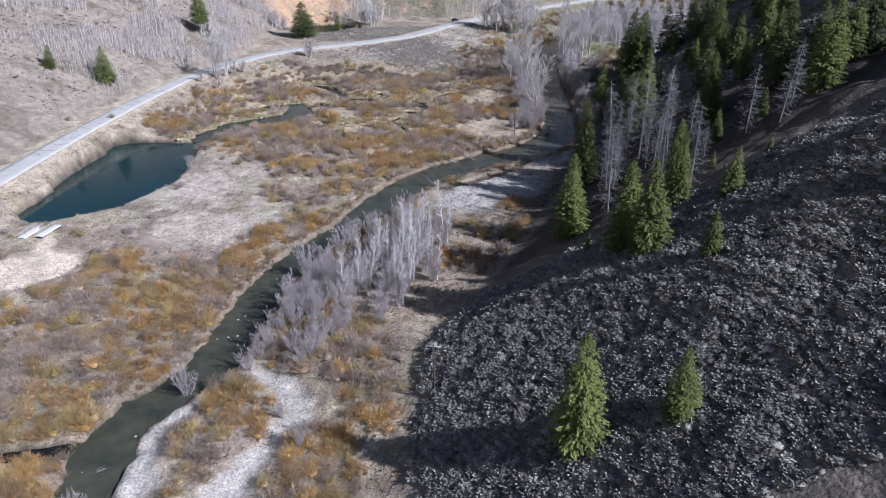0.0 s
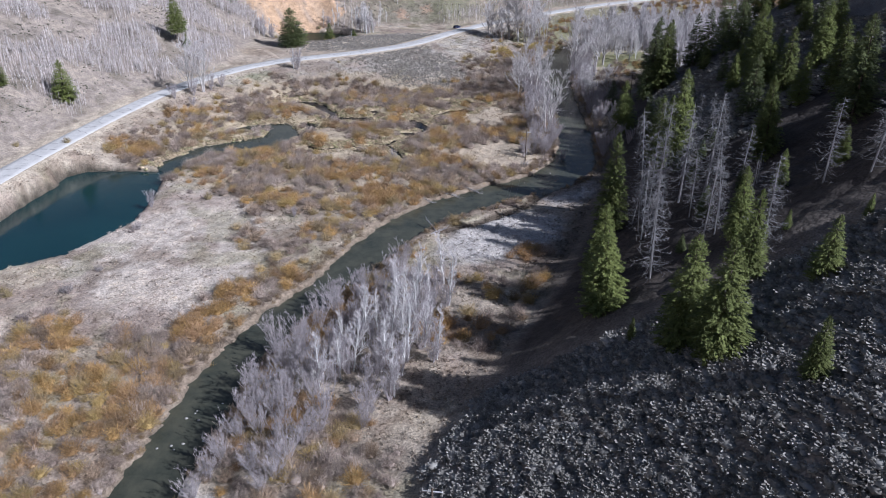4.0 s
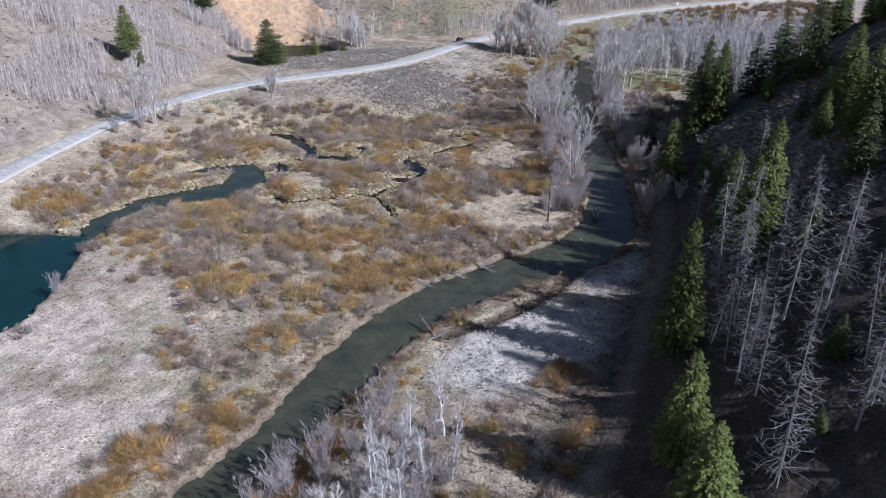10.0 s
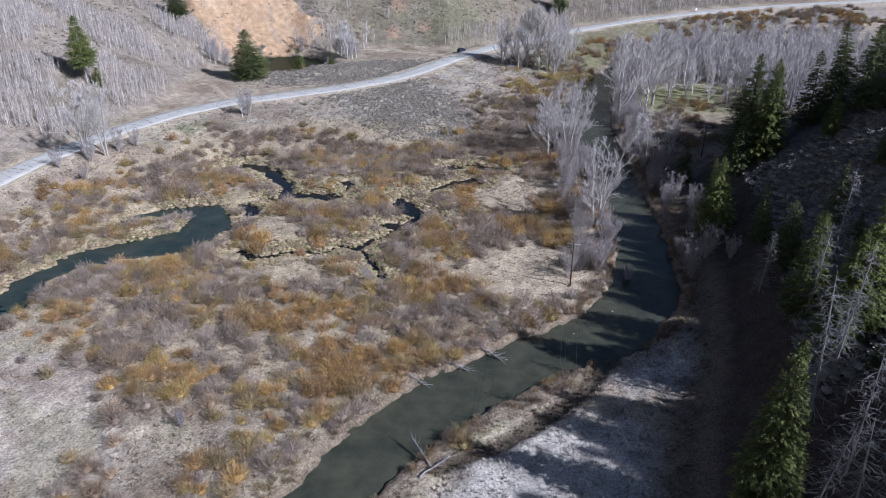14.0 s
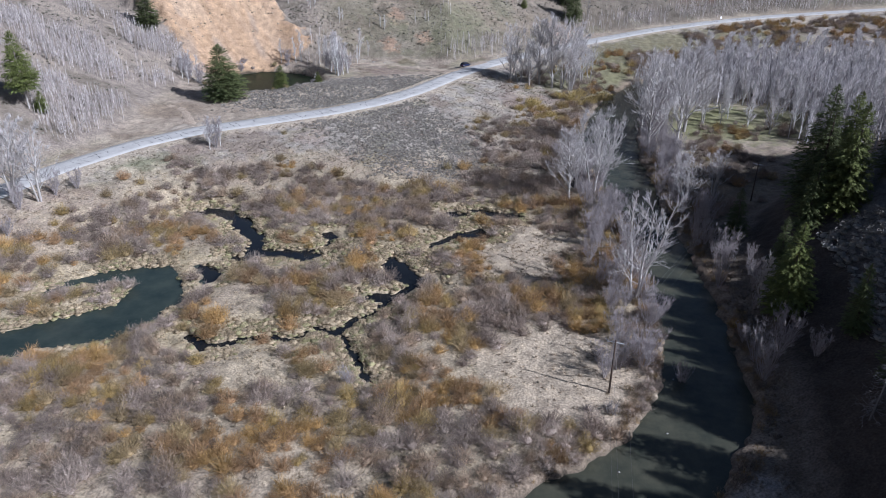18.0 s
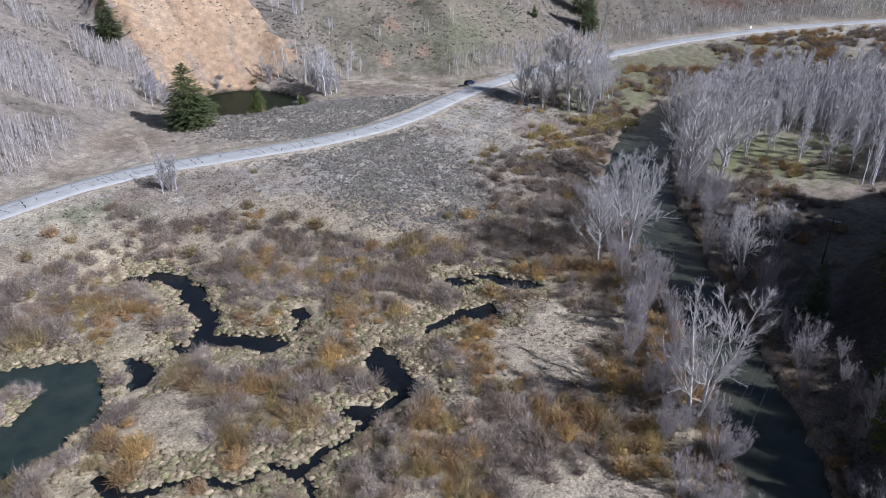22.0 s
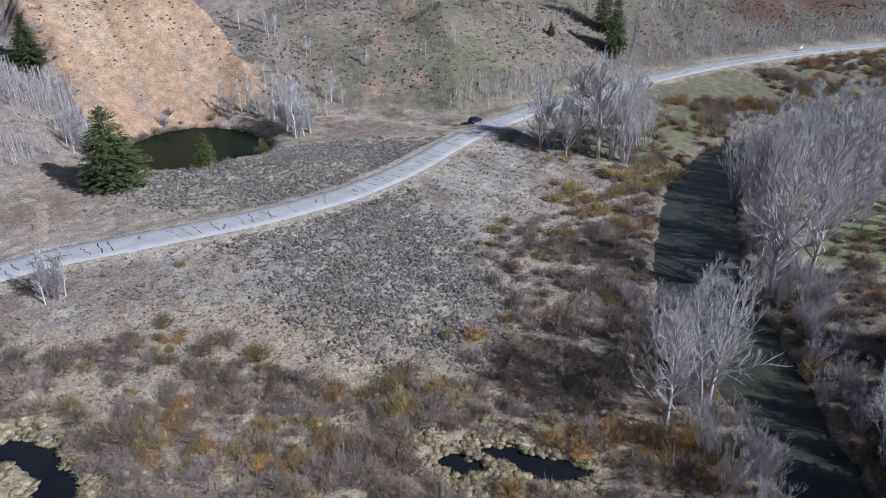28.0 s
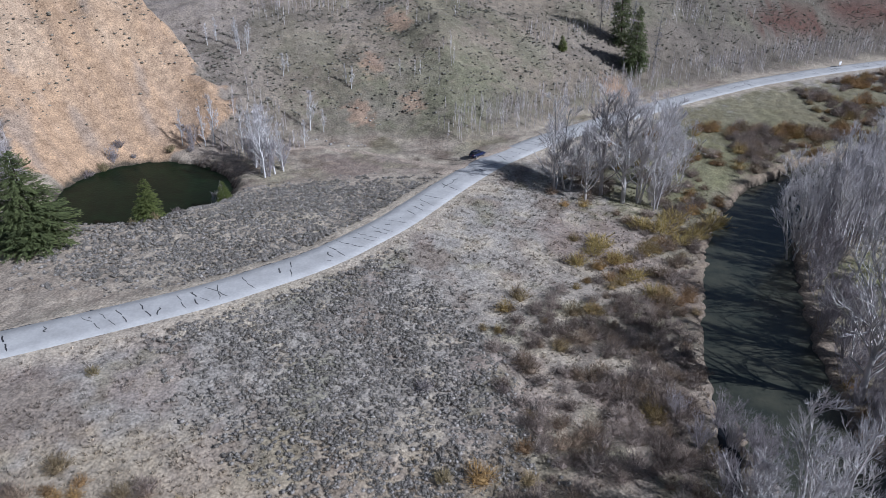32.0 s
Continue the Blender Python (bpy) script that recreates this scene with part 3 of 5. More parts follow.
gx, gy = spaced((-150, 125), .85, 2600, 1.3), spaced((60, 500), .85, 2600, 1.4)
GX, GY = np.meshgrid(gx, gy)
land = lay(GX, GY)
idx = np.arange(GX.size).reshape(GX.shape)
quads = np.stack([idx[:-1, :-1], idx[:-1, 1:], idx[1:, 1:], idx[1:, :-1]], -1).reshape(-1, 4)
rough_z = land["z"] + (.16 * patch(GX, GY, 3.5, 9, 3) + .10 * patch(GX, GY, 1.7, 4, 1)) * step(land["road"], 4.2, 6.5)
ground_ob = mesh_object("ground", np.stack([GX, GY, rough_z], -1).reshape(-1, 3), quads, M_GROUND, True, soil_and_shade(land, GX, GY).reshape(-1, 3), "soil_and_shade")
tagged(ground_ob, "dry grass valley floor and sage slopes in early spring", "ground", kind="structure")


def strip(line, half, lift, fine=3.0):
    """A smooth ribbon along a line of points with three values each."""
    pts = np.array(line, float)
    s = np.concatenate([[0], np.cumsum(np.hypot(*np.diff(pts[:, :2], axis=0).T))])
    t = np.arange(0, s[-1], fine)
    p = np.stack([np.interp(t, s, pts[:, i]) for i in range(pts.shape[1])], 1)
    for _ in range(6):
        p[1:-1] = (p[:-2] + 2 * p[1:-1] + p[2:]) / 4
    d = np.gradient(p[:, :2], axis=0)
    d /= np.linalg.norm(d, axis=1, keepdims=True)
    n = np.stack([d[:, 1], -d[:, 0]], 1)
    return p, n


# water: each lies in its cut, its rim hidden in the bank
rp, rn = strip(RIVER, 0, 0)
cols = np.linspace(-1, 1, 9)
rv = np.concatenate([np.stack([rp[:, 0] + rn[:, 0] * c * (rp[:, 2] + 2.2), rp[:, 1] + rn[:, 1] * c * (rp[:, 2] + 2.2), GRADE * (rp[:, 1] - 150)], 1)[:, None] for c in cols], 1)
ri = np.arange(rv.shape[0] * 9).reshape(-1, 9)
river = mesh_object("river", rv.reshape(-1, 3), np.stack([ri[:-1, :-1], ri[:-1, 1:], ri[1:, 1:], ri[1:, :-1]], -1).reshape(-1, 4), M_RIVER, True)
tagged(river, "shallow dark green-grey river with small ripples", "river", kind="structure")


def sheet(name, box, gap, inside, level, material, label):
    """A level sheet of water over the cells of a box that lie inside a rim."""
    xs, ys = np.arange(box[0], box[1], gap), np.arange(box[2], box[3], gap)
    X, Y = np.meshgrid(xs, ys)
    ok = inside(X, Y)
    i = np.arange(X.size).reshape(X.shape)
    q = np.stack([i[:-1, :-1], i[:-1, 1:], i[1:, 1:], i[1:, :-1]], -1).reshape(-1, 4)
    q = q[ok.ravel()[q].any(1)]
    used = np.unique(q)
    back = np.zeros(X.size, int)
    back[used] = np.arange(len(used))
    v = np.stack([X.ravel(), Y.ravel(), level(X, Y).ravel()], 1)[used]
    return tagged(mesh_object(name, v, back[q], material, True), label, "pond", kind="structure")


sheet("pond_water", (-126, -70, 155, 240), 1.0, lambda x, y: (pond_rim(x, y) < 1.6) & (along(x, y, ROAD)[0] > 5), lambda x, y: x * 0 + .5, M_POND, "deep clear green fishing pond below the road")
def lagoon_rim(x, y):
    d, _, w = along(x, y, LAGOON)
    return d - w - 4


sheet("lagoon_water", (-92, -46, 222, 284), .8, lambda x, y: (pool_rim(x, y) < .9) & (pond_rim(x, y) > 1.0) & (lagoon_rim(x, y) < 0), lambda x, y: GRADE * (y - 150) - .04, M_LAGOON, "shallow grey-green lagoon with floating sedge mats")
sheet("marsh_water", (-92, 48, 72, 370), .8, lambda x, y: (pool_rim(x, y) < .9) & (pond_rim(x, y) > 1.0) & (lagoon_rim(x, y) > -2), lambda x, y: GRADE * (y - 150) - .05, M_POOL, "dark still marsh pools and creek among tussocks")
sheet("tarn_water", (-96, -34, 378, 440), 1.0, lambda x, y: oval(x, y, TARN) < 2.2, lambda x, y: x * 0 + TARN_LEVEL, M_TARN, "dark green weedy pond under the earth slip")

# road: a crowned ribbon of worn asphalt with sealed cracks
wp, wn_ = strip(ROAD, 3.6, 0, 2.0)
across = [-3.75, -3.6, -1.8, 0, 1.8, 3.6, 3.75]
heights = [-.12, .03, .06, .09, .06, .03, -.12]
wv = np.stack([np.stack([wp[:, 0] + wn_[:, 0] * a, wp[:, 1] + wn_[:, 1] * a, wp[:, 2] + h + .08], 1) for a, h in zip(across, heights)], 1)
wi = np.arange(wv.shape[0] * 7).reshape(-1, 7)
road = mesh_object("road", wv.reshape(-1, 3), np.stack([wi[:-1, :-1], wi[:-1, 1:], wi[1:, 1:], wi[1:, :-1]], -1).reshape(-1, 4), M_ROAD, True)
tagged(road, "pale worn two-lane asphalt road without markings", "road", kind="structure")


def road_at(s, a):
    """A place on the road: row number s and metres across."""
    i = int(np.clip(s, 0, len(wp) - 2))
    f = s - i
    p, n = wp[i] * (1 - f) + wp[i + 1] * f, wn_[i] * (1 - f) + wn_[i + 1] * f
    return np.array((p[0] + n[0] * a, p[1] + n[1] * a, p[2] + .175 - abs(a) * .019))


rng = np.random.default_rng(5)
cv, cf = [], []
row = 90.0
while row < len(wp) - 30:
    row += rng.uniform(.5, 1.6)
    a0, a1 = (-3.5, 3.5) if rng.random() < .6 else sorted(rng.uniform(-3.5, 3.5, 2))
    s0, lean = row, rng.uniform(-.25, .25)
    if rng.random() < .2:
        steps_ = np.linspace(0, rng.uniform(1.5, 5), 9)
        pts_ = [road_at(s0 + k, a0 + .25 * math.sin(3 * k + row)) for k in steps_]
    else:
        pts_ = [road_at(s0 + lean * (a - a0) + rng.uniform(-.12, .12), a) for a in np.linspace(a0, a1, 8)]
    w = rng.uniform(.05, .11)
    for p, q in zip(pts_[:-1], pts_[1:]):
        d = q - p
        n = np.array((-d[1], d[0], 0)) / max(math.hypot(d[0], d[1]), 1e-6) * w
        k = len(cv) * 4
        cv.append([p - n, p + n, q + n, q - n])
        cf.append([k, k + 1, k + 2, k + 3])
cracks = mesh_object("road_crack", np.array(cv).reshape(-1, 3), np.array(cf), M_TAR)
tagged(cracks, "dark sealed cracks across the asphalt", "cracks", kind="stuff")


# ---- plants: shapes ----
def unit_rng(seed):
    return np.random.default_rng(seed)


def shrub_shape(seed, stems=30, twigs=6, spread=.62, r=.0075, low=.55):
    """A clump of thin upright stems, one metre high."""
    g = unit_rng(seed)
    a, b = g.uniform(0, 6.283, stems), np.sqrt(g.uniform(0, 1, stems))
    base = np.stack([np.cos(a) * b * .22, np.sin(a) * b * .22, np.full(stems, -.05)], 1)
    top = np.stack([np.cos(a) * b * spread, np.sin(a) * b * spread, (1 - .45 * b ** 2) * g.uniform(low, 1.05, stems)], 1)
    top[:, :2] += g.normal(0, .06, (stems, 2))
    pieces = [spikes(base, top, r)]
    for k in range(twigs):
        f = g.uniform(.2, .8, stems)[:, None]
        p = base + (top - base) * f
        q = p + (top - base) * g.uniform(.22, .42, stems)[:, None] + g.normal(0, .09, (stems, 3))
        pieces.append(blades(p, q, r * 1.15, seed * 7 + k))
    return join(*pieces)


def willow_shape(seed, stems=150, twigs=450):
    """A rounded bush, one metre high and about one and a half across: stems from the root and a shell of fine twigs."""
    g = unit_rng(seed)

    def dome(n, low, high):
        a, e = g.uniform(0, 6.283, n), np.arcsin(g.uniform(.18, 1, n))
        lump = 1 + .16 * np.sin(3 * a + seed) + .12 * np.sin(5 * a + 4 * e + 2 * seed)
        d = np.stack([np.cos(a) * np.cos(e) * .72, np.sin(a) * np.cos(e) * .72, np.sin(e) * .92], 1)
        return d * (lump * g.uniform(low, high, n))[:, None]
    tip = dome(stems, .85, 1.12)
    long = blades(tip * [.25, .25, 0], tip, .0088, seed)
    p = dome(twigs, .35, .85)
    q = p * g.uniform(1.08, 1.3, (twigs, 1)) + g.normal(0, .085, (twigs, 3)) + [0, 0, .07]
    heart = stone_shape(seed)
    return join(long, blades(p, q, .0088, seed + 5), (heart[0] * [.62, .62, .5] + [0, 0, .1], heart[1]))


def sage_shape(seed, n=34):
    """A low rounded sage clump: a lumpy heart with stubby sprays, one metre across."""
    g = unit_rng(seed)
    v, f = stone_shape(seed)
    v = v * [.86, .86, 1.0] + [0, 0, .17]
    a, e = g.uniform(0, 6.283, n), np.arcsin(g.uniform(.15, 1, n))
    d = np.stack([np.cos(a) * np.cos(e), np.sin(a) * np.cos(e), np.sin(e)], 1)
    tip = d * g.uniform(.42, .62, n)[:, None] + [0, 0, .08]
    return join((v, f), blades(tip * .62, tip, g.uniform(.035, .07, n), seed, True))


def tuft_shape(seed, n=11, spread=.5):
    g = unit_rng(seed)
    a, b = g.uniform(0, 6.283, n), g.uniform(.2, 1, n)
    base = np.stack([np.cos(a) * .12 * b, np.sin(a) * .12 * b, np.full(n, -.03)], 1)
    top = np.stack([np.cos(a) * spread * b, np.sin(a) * spread * b, g.uniform(.4, .8, n) * (1.2 - .6 * b)], 1)
    return blades(base, top, .055, seed)


def stone_shape(seed):
    g = unit_rng(seed)
    bm = bmesh.new()
    bmesh.ops.create_icosphere(bm, subdivisions=1, radius=.5)
    v = np.array([p.co for p in bm.verts]) * (1 + g.uniform(-.18, .18, (len(bm.verts), 1))) * [1, g.uniform(.6, .9), g.uniform(.4, .65)]
    f = np.array([[p.index for p in q.verts] for q in bm.faces])
    bm.free()
    return v, f


def fir_shape(seed, width=.19, whorls=30, bare=.06, thin=0.0, dense=21):
    """Trunk and crown of a conifer, one metre high: whorls of drooping sprays."""
    g = unit_rng(seed)
    trunk = tubes([(0, 0, -.03), (0, 0, .3), (0, 0, .65)], [(0, 0, .3), (0, 0, .65), (0, 0, 1)], [.016, .012, .007], [.012, .007, .002], 5)
    P, Q, W = [], [], []
    for k in range(whorls):
        f = k / (whorls - 1)
        z = bare + (1 - bare) * f ** .92
        reach = width * 1.18 * (1 - f) ** .74 * (.74 + .26 * min(1, f / .16)) + .008
        m = int(dense * (.5 + .6 * (1 - f)))
        for a in g.uniform(0, 6.283, m):
            if g.random() < thin:
                continue
            ln = reach * g.uniform(.62, 1.12)
            rise_ = g.uniform(-.26, .14) if f < .75 else g.uniform(0, .9)
            d = np.array((math.cos(a), math.sin(a), rise_))
            o = np.array((0, 0, z + g.uniform(-.028, .028) * (1 - f)))
            for s in (.20, .34, .46, .57, .67, .77, .87, .96):
                for turn_ in (-1, 1):
                    side = np.array((-d[1], d[0], 0)) * turn_ * g.uniform(.25, .9)
                    p = o + d * ln * s + [0, 0, -.012 * s]
                    q = p + (d * .8 + side) * ln * g.uniform(.12, .22) * (1.25 - .5 * s) + [0, 0, g.uniform(-.010, .006)]
                    P.append(p)
                    Q.append(q)
                    W.append(.0056 * g.uniform(.6, 1.3) * (.5 + .6 * (1 - f)))
            P.append(o + d * ln * .78)
            Q.append(o + d * ln * 1.06)
            W.append(.006 * (.5 + .6 * (1 - f)))
    P, Q, W = np.array(P), np.array(Q), np.array(W)
    d = Q - P
    n = np.cross(d, [0, 0, 1.0])
    n /= np.maximum(np.linalg.norm(n, axis=1, keepdims=True), 1e-6)
    n = n + g.normal(0, .45, n.shape)
    mid = P + d * .45
    # a spray: two needled wings folded along their rib
    v = np.stack([P + [0, 0, .004], mid + n * W[:, None], Q, mid - n * W[:, None]], 1).reshape(-1, 3)
    f = np.array([[0, 1, 2], [0, 2, 3]])
    faces = (np.arange(len(P))[:, None, None] * 4 + f[None]).reshape(-1, 3)
    return trunk, (v, faces)


def snag_shape(seed, droop=.35):
    """Trunk and bare branches of a dead conifer, one metre high."""
    g = unit_rng(seed)
    bend = g.normal(0, .012, 2)
    zs = np.linspace(0, 1, 7)
    line = np.stack([bend[0] * zs ** 2, bend[1] * zs ** 2, zs], 1)
    line[0, 2] = -.03
    rad = .0085 * (1 - zs) ** .8 + .0012
    trunk = tubes(line[:-1], line[1:], rad[:-1], rad[1:], 5)
    P, Q, R, S, TP, TQ = [], [], [], [], [], []
    for k in range(120):
        f = g.uniform(.12, .98)
        a = g.uniform(0, 6.283)
        ln = (.19 * (1 - f) ** .7 + .02) * g.uniform(.25, 1.2)
        o = np.array((bend[0] * f * f, bend[1] * f * f, f))
        out = np.array((math.cos(a), math.sin(a), 0))
        side = np.array((-out[1], out[0], 0)) * g.normal(0, .25)
        m = o + (out + side) * ln * .55 - [0, 0, ln * g.uniform(.05, .4)]
        e = o + (out - side) * ln + [0, 0, ln * g.uniform(-droop, .15)]
        P += [o, m]
        Q += [m, e]
        R += [.0018, .0013]
        S += [.0013, .0006]
        for j in range(6):
            w = g.uniform(.25, 1)
            p = m + (e - m) * w if w > .4 else o + (m - o) * (.4 + w)
            TP.append(p)
            TQ.append(p + g.normal(0, .022, 3) + [out[0] * .018, out[1] * .018, -.012])
    return trunk, join(tubes(P, Q, R, S, 3), blades(TP, TQ, .0013, seed))


def bare_shape(seed, stems=1, spread=.26, limbs=15, subs=6, twigs=6, first=.3, lean=.04, trunk_r=.014, up=.9, twig_len=.075, tr=.0016, fray=.38, flare=5):
    """Trunk(s) and leafless branches, one metre high."""
    g = unit_rng(seed)
    tv, P, Q, R, S, TP, TQ = [], [], [], [], [], [], []
    for s in range(stems):
        a = g.uniform(0, 6.283)
        off = np.array((math.cos(a), math.sin(a), 0)) * (0 if stems == 1 else g.uniform(.01, .05))
        tip = np.array((g.normal(0, lean), g.normal(0, lean), g.uniform(.82, 1.0) if stems > 1 else .94)) + off * (1 if stems == 1 else flare)
        zs = np.linspace(0, 1, 7)
        line = off + (tip - off) * zs[:, None] + np.concatenate([np.zeros((1, 3)), g.normal(0, .008, (6, 3))])
        line[0, 2] = -.03
        rr = trunk_r / math.sqrt(stems)
        rad = rr * (1 - zs) ** .75 + .0025
        tv.append(tubes(line[:-1], line[1:], rad[:-1], rad[1:], 5))
        for k in range(max(4, limbs // stems)):
            f = first + (1 - first) * (k + g.uniform(0, 1)) / max(4, limbs // stems)
            f = min(f, .99)
            i = min(int(f * 6), 5)
            o = line[i] + (line[i + 1] - line[i]) * (f * 6 - i)
            a = g.uniform(0, 6.283)
            ln = spread * (1.15 - .75 * (f - first) / (1 - first)) * g.uniform(.7, 1.25)
            out = np.array((math.cos(a), math.sin(a), up * g.uniform(.5, 1.3)))
            out /= np.linalg.norm(out)
            pts = [o]
            for j in range(3):
                out = out + np.array((0, 0, .16)) + g.normal(0, .2, 3)
                out /= np.linalg.norm(out)
                pts.append(pts[-1] + out * ln / 3 * 1.15)
            r0 = rr * .46 * (1.1 - .6 * f)
            for j in range(3):
                P.append(pts[j])
                Q.append(pts[j + 1])
                R.append(r0 * (1 - j * .28))
                S.append(r0 * (.72 - j * .26) + .0006)
            for j in range(subs):
                w = g.uniform(.35, 1) * 3
                b = min(int(w), 2)
                p = pts[b] + (pts[b + 1] - pts[b]) * (w - b)
                d = out + g.normal(0, .55, 3) + [0, 0, .25]
                d /= np.linalg.norm(d)
                e = p + d * ln * g.uniform(.3, .5)
                P.append(p)
                Q.append(e)
                R.append(r0 * .38 + .0006)
                S.append(.0012)
                for _ in range(twigs):
                    u = p + (e - p) * g.uniform(.3, 1)
                    v = d * .7 + g.normal(0, fray, 3) + [0, 0, .6]
                    TP.append(u)
                    TQ.append(u + v / np.linalg.norm(v) * twig_len * g.uniform(.6, 1.3))
    limbs_ = tubes(P, Q, R, S, 3)
    return join(*tv, limbs_), blades(TP, TQ, tr, seed)


def tree(name, shape, mats, label, category, group, names):
    root = new(name)
    root.empty_display_size = .2
    tagged(root, label, category, group)
    for n, s, m in zip(names, shape, mats):
        part(n, s, m, root)
    return root


PROTOS = {}


def plant(kind, protos, places, seed, label="", group="", width=1.0, lean=.03):
    """Sets copies of a few first trees at (x, y, height); the first trees themselves are used up first."""
    g = unit_rng(seed)
    made = []
    for i, (x, y, h) in enumerate(places):
        w = h * width * g.uniform(.88, 1.15)
        m = Matrix.Translation((x, y, float(ground(x, y)) - .05)) @ Euler((g.normal(0, lean), g.normal(0, lean), g.uniform(0, 6.283))).to_matrix().to_4x4() @ Matrix.Diagonal((w, w, h, 1))
        k = int(g.integers(0, len(protos)))
        ob = protos[k]
        if ob not in PROTOS:
            PROTOS[ob] = True
            ob.matrix_basis = m
        else:
            keep = ob.scale.copy()
            ob.scale = (1, 1, 1)
            c = copy_thing(ob, m)
            ob.scale = keep
            ob = c
        tagged(ob, label, "", group)
        made.append(ob)
    return made


def apart(points, gap, most):
    kept = []
    for p in points:
        if all((p[0] - q[0]) ** 2 + (p[1] - q[1]) ** 2 > gap * gap for q in kept):
            kept.append(p)
            if len(kept) == most:
                break
    return kept


# ---- conifers ----
FIR_N = ("trunk", "crown")
firs = [tree("fir_tree", fir_shape(11 + i, width=w, whorls=n, bare=b), (M_BARK, M_NEEDLE), "green fir tree", "tree", "firs", FIR_N)
        for i, (w, n, b) in enumerate(((.215, 48, .01), (.195, 50, .02), (.225, 46, .0), (.18, 50, .02)))]
darks = [tree("spruce_tree", fir_shape(31 + i, width=w, whorls=n, bare=b, thin=.1), (M_BARK, M_NEEDLE_2), "dark spruce tree", "tree", "spruces", FIR_N)
         for i, (w, n, b) in enumerate(((.20, 40, .03), (.235, 38, .02), (.17, 42, .03)))]
broad = [tree("spruce_tree", fir_shape(61, width=.27, whorls=48, bare=.02, dense=26), (M_BARK, M_NEEDLE_2), "broad dark spruce", "tree", "spruces", FIR_N)]
longs = [tree("fir_tree", fir_shape(51, width=.29, whorls=40, bare=.30, dense=26), (M_COTTON, M_NEEDLE), "fir with a bare lower trunk", "tree", "firs", FIR_N)]
FIR_SLOPE = [(29.3, 149.3, 16.5), (40.2, 94.5, 8.3), (27.2, 118.2, 4.1), (43.2, 121, 14.1), (71, 89.5, 12), (76, 88, 13), (80, 84.5, 13),
             (49.2, 112.7, 9.1), (59.3, 122.6, 3.9), (52.4, 130.1, 3.5), (17.2, 69, 17.2), (28.5, 66.8, 10), (28.7, 66.1, 2.4), (67.8, 176.9, 14.6),
             (60.6, 151.4, 7.7), (67.3, 146.3, 7.2), (48, 136.7, 12.7), (54.5, 198, 18.5), (66.2, 171.5, 16.7), (37, 176, 23), (56.5, 211.5, 17.6), (57.2, 198.6, 23)]
FIR_POINT = [(61.6, 287, 11.5), (62, 241, 11.7), (82.6, 242.4, 9.3), (70.5, 232.5, 12), (60.3, 264.1, 12.6), (58, 254, 17), (60.5, 226.7, 12.7),
             (85.9, 268, 9.8), (87.7, 244.7, 9.2), (84.2, 216.4, 11), (72, 279.2, 23.8), (74.5, 286, 24.7), (75.3, 275.4, 21.4), (85.9, 279.1, 17.1),
             (88.8, 275.9, 16.7), (93.6, 272.2, 17.9), (95, 265.7, 19), (78, 284, 21), (69.5, 275, 15)]
plant("fir", firs, FIR_SLOPE, 1, "green fir standing on the sage slope", "firs on the shaded slope", .95, .025)
plant("fir", firs, [(26.6, 134.2, 15), (32.2, 111.8, 16.6), (34.1, 105.4, 16)], 57, "full-skirted green fir at the edge of the sage slope", "firs on the shaded slope", 1.25, .02)
plant("fir", darks + firs[:1], FIR_POINT, 2, "dark green spruce at the end of the slope", "spruces at the slope's end")
plant("fir", longs, [(-110.2, 332.5, 20)], 3, "tall fir with a bare lower trunk above the road", "firs on the far hillside", .8)
plant("fir", firs, [(-107.6, 333.5, 5.6), (-55.9, 386.8, 9.4), (-45.5, 399, 5), (35.7, 495.2, 4.9), (-125.9, 264.2, 13.2), (-141.3, 256, 7.9)], 4, "young green fir on the open hillside", "firs on the far hillside", 1.5)
plant("fir", broad, [(-71.6, 376.4, 17.2), (-112, 423.4, 14)], 5, "broad dark spruce near the road", "firs on the far hillside", 1.4)
plant("fir", broad, [(58.5, 494.5, 20)], 56, "dark spruce with a ragged crown on the hillside", "firs on the far hillside", .75)
high = sow(1300, (74, 175, 128, 305), lambda g, x, y: .42 * step(g["east"], 18, 40) * (1 - step(y, 235, 268) * .35) * step(x, 70 + (y - 128) * 0, 86), 6)
kept = []
for p in high:
    if all((p[0] - q[0]) ** 2 + (p[1] - q[1]) ** 2 > 24 for q in kept) and len(kept) < 118:
        kept.append(p)
g6 = unit_rng(7)
plant("fir", firs * 2 + darks, [(p[0], p[1], g6.uniform(9, 20) if p[0] < 92 + .6 * (p[1] - 150) else g6.uniform(5, 8.5)) for p in kept], 8, "green conifer in the wood high on the slope", "conifers of the upper wood")

# ---- dead conifers ----
snags = [tree("dead_fir", snag_shape(70 + i), (M_SNAG, M_SNAG), "grey dead fir with bare branches", "dead tree", "dead firs", ("trunk", "crown")) for i in range(4)]
SNAGS = [(40.5, 165.7, 15.3), (49.2, 169, 22), (44.2, 140.8, 16), (47.2, 125.8, 16.5), (63.2, 192.6, 13.3), (63, 142, 14.5), (66.6, 136, 16.8),
         (46.3, 185.8, 21.9), (52.6, 193.6, 19.3), (34.8, 136.7, 19.5), (47.5, 144.2, 13), (39.2, 158.5, 17), (53.6, 167, 21), (56.2, 169.2, 16.6),
         (48.5, 159.9, 13.5), (64.6, 220, 17.3), (53.1, 181.2, 11.1), (59.8, 158.6, 7.3), (43.2, 164.2, 12.9), (61.5, 199.3, 14.3), (54.8, 222.3, 12.6), (51, 152, 15), (45, 175, 18)]
plant("snag", snags, SNAGS, 9, "silver-grey dead fir with bare drooping branches", "dead firs on the slope", 1.0, .05)
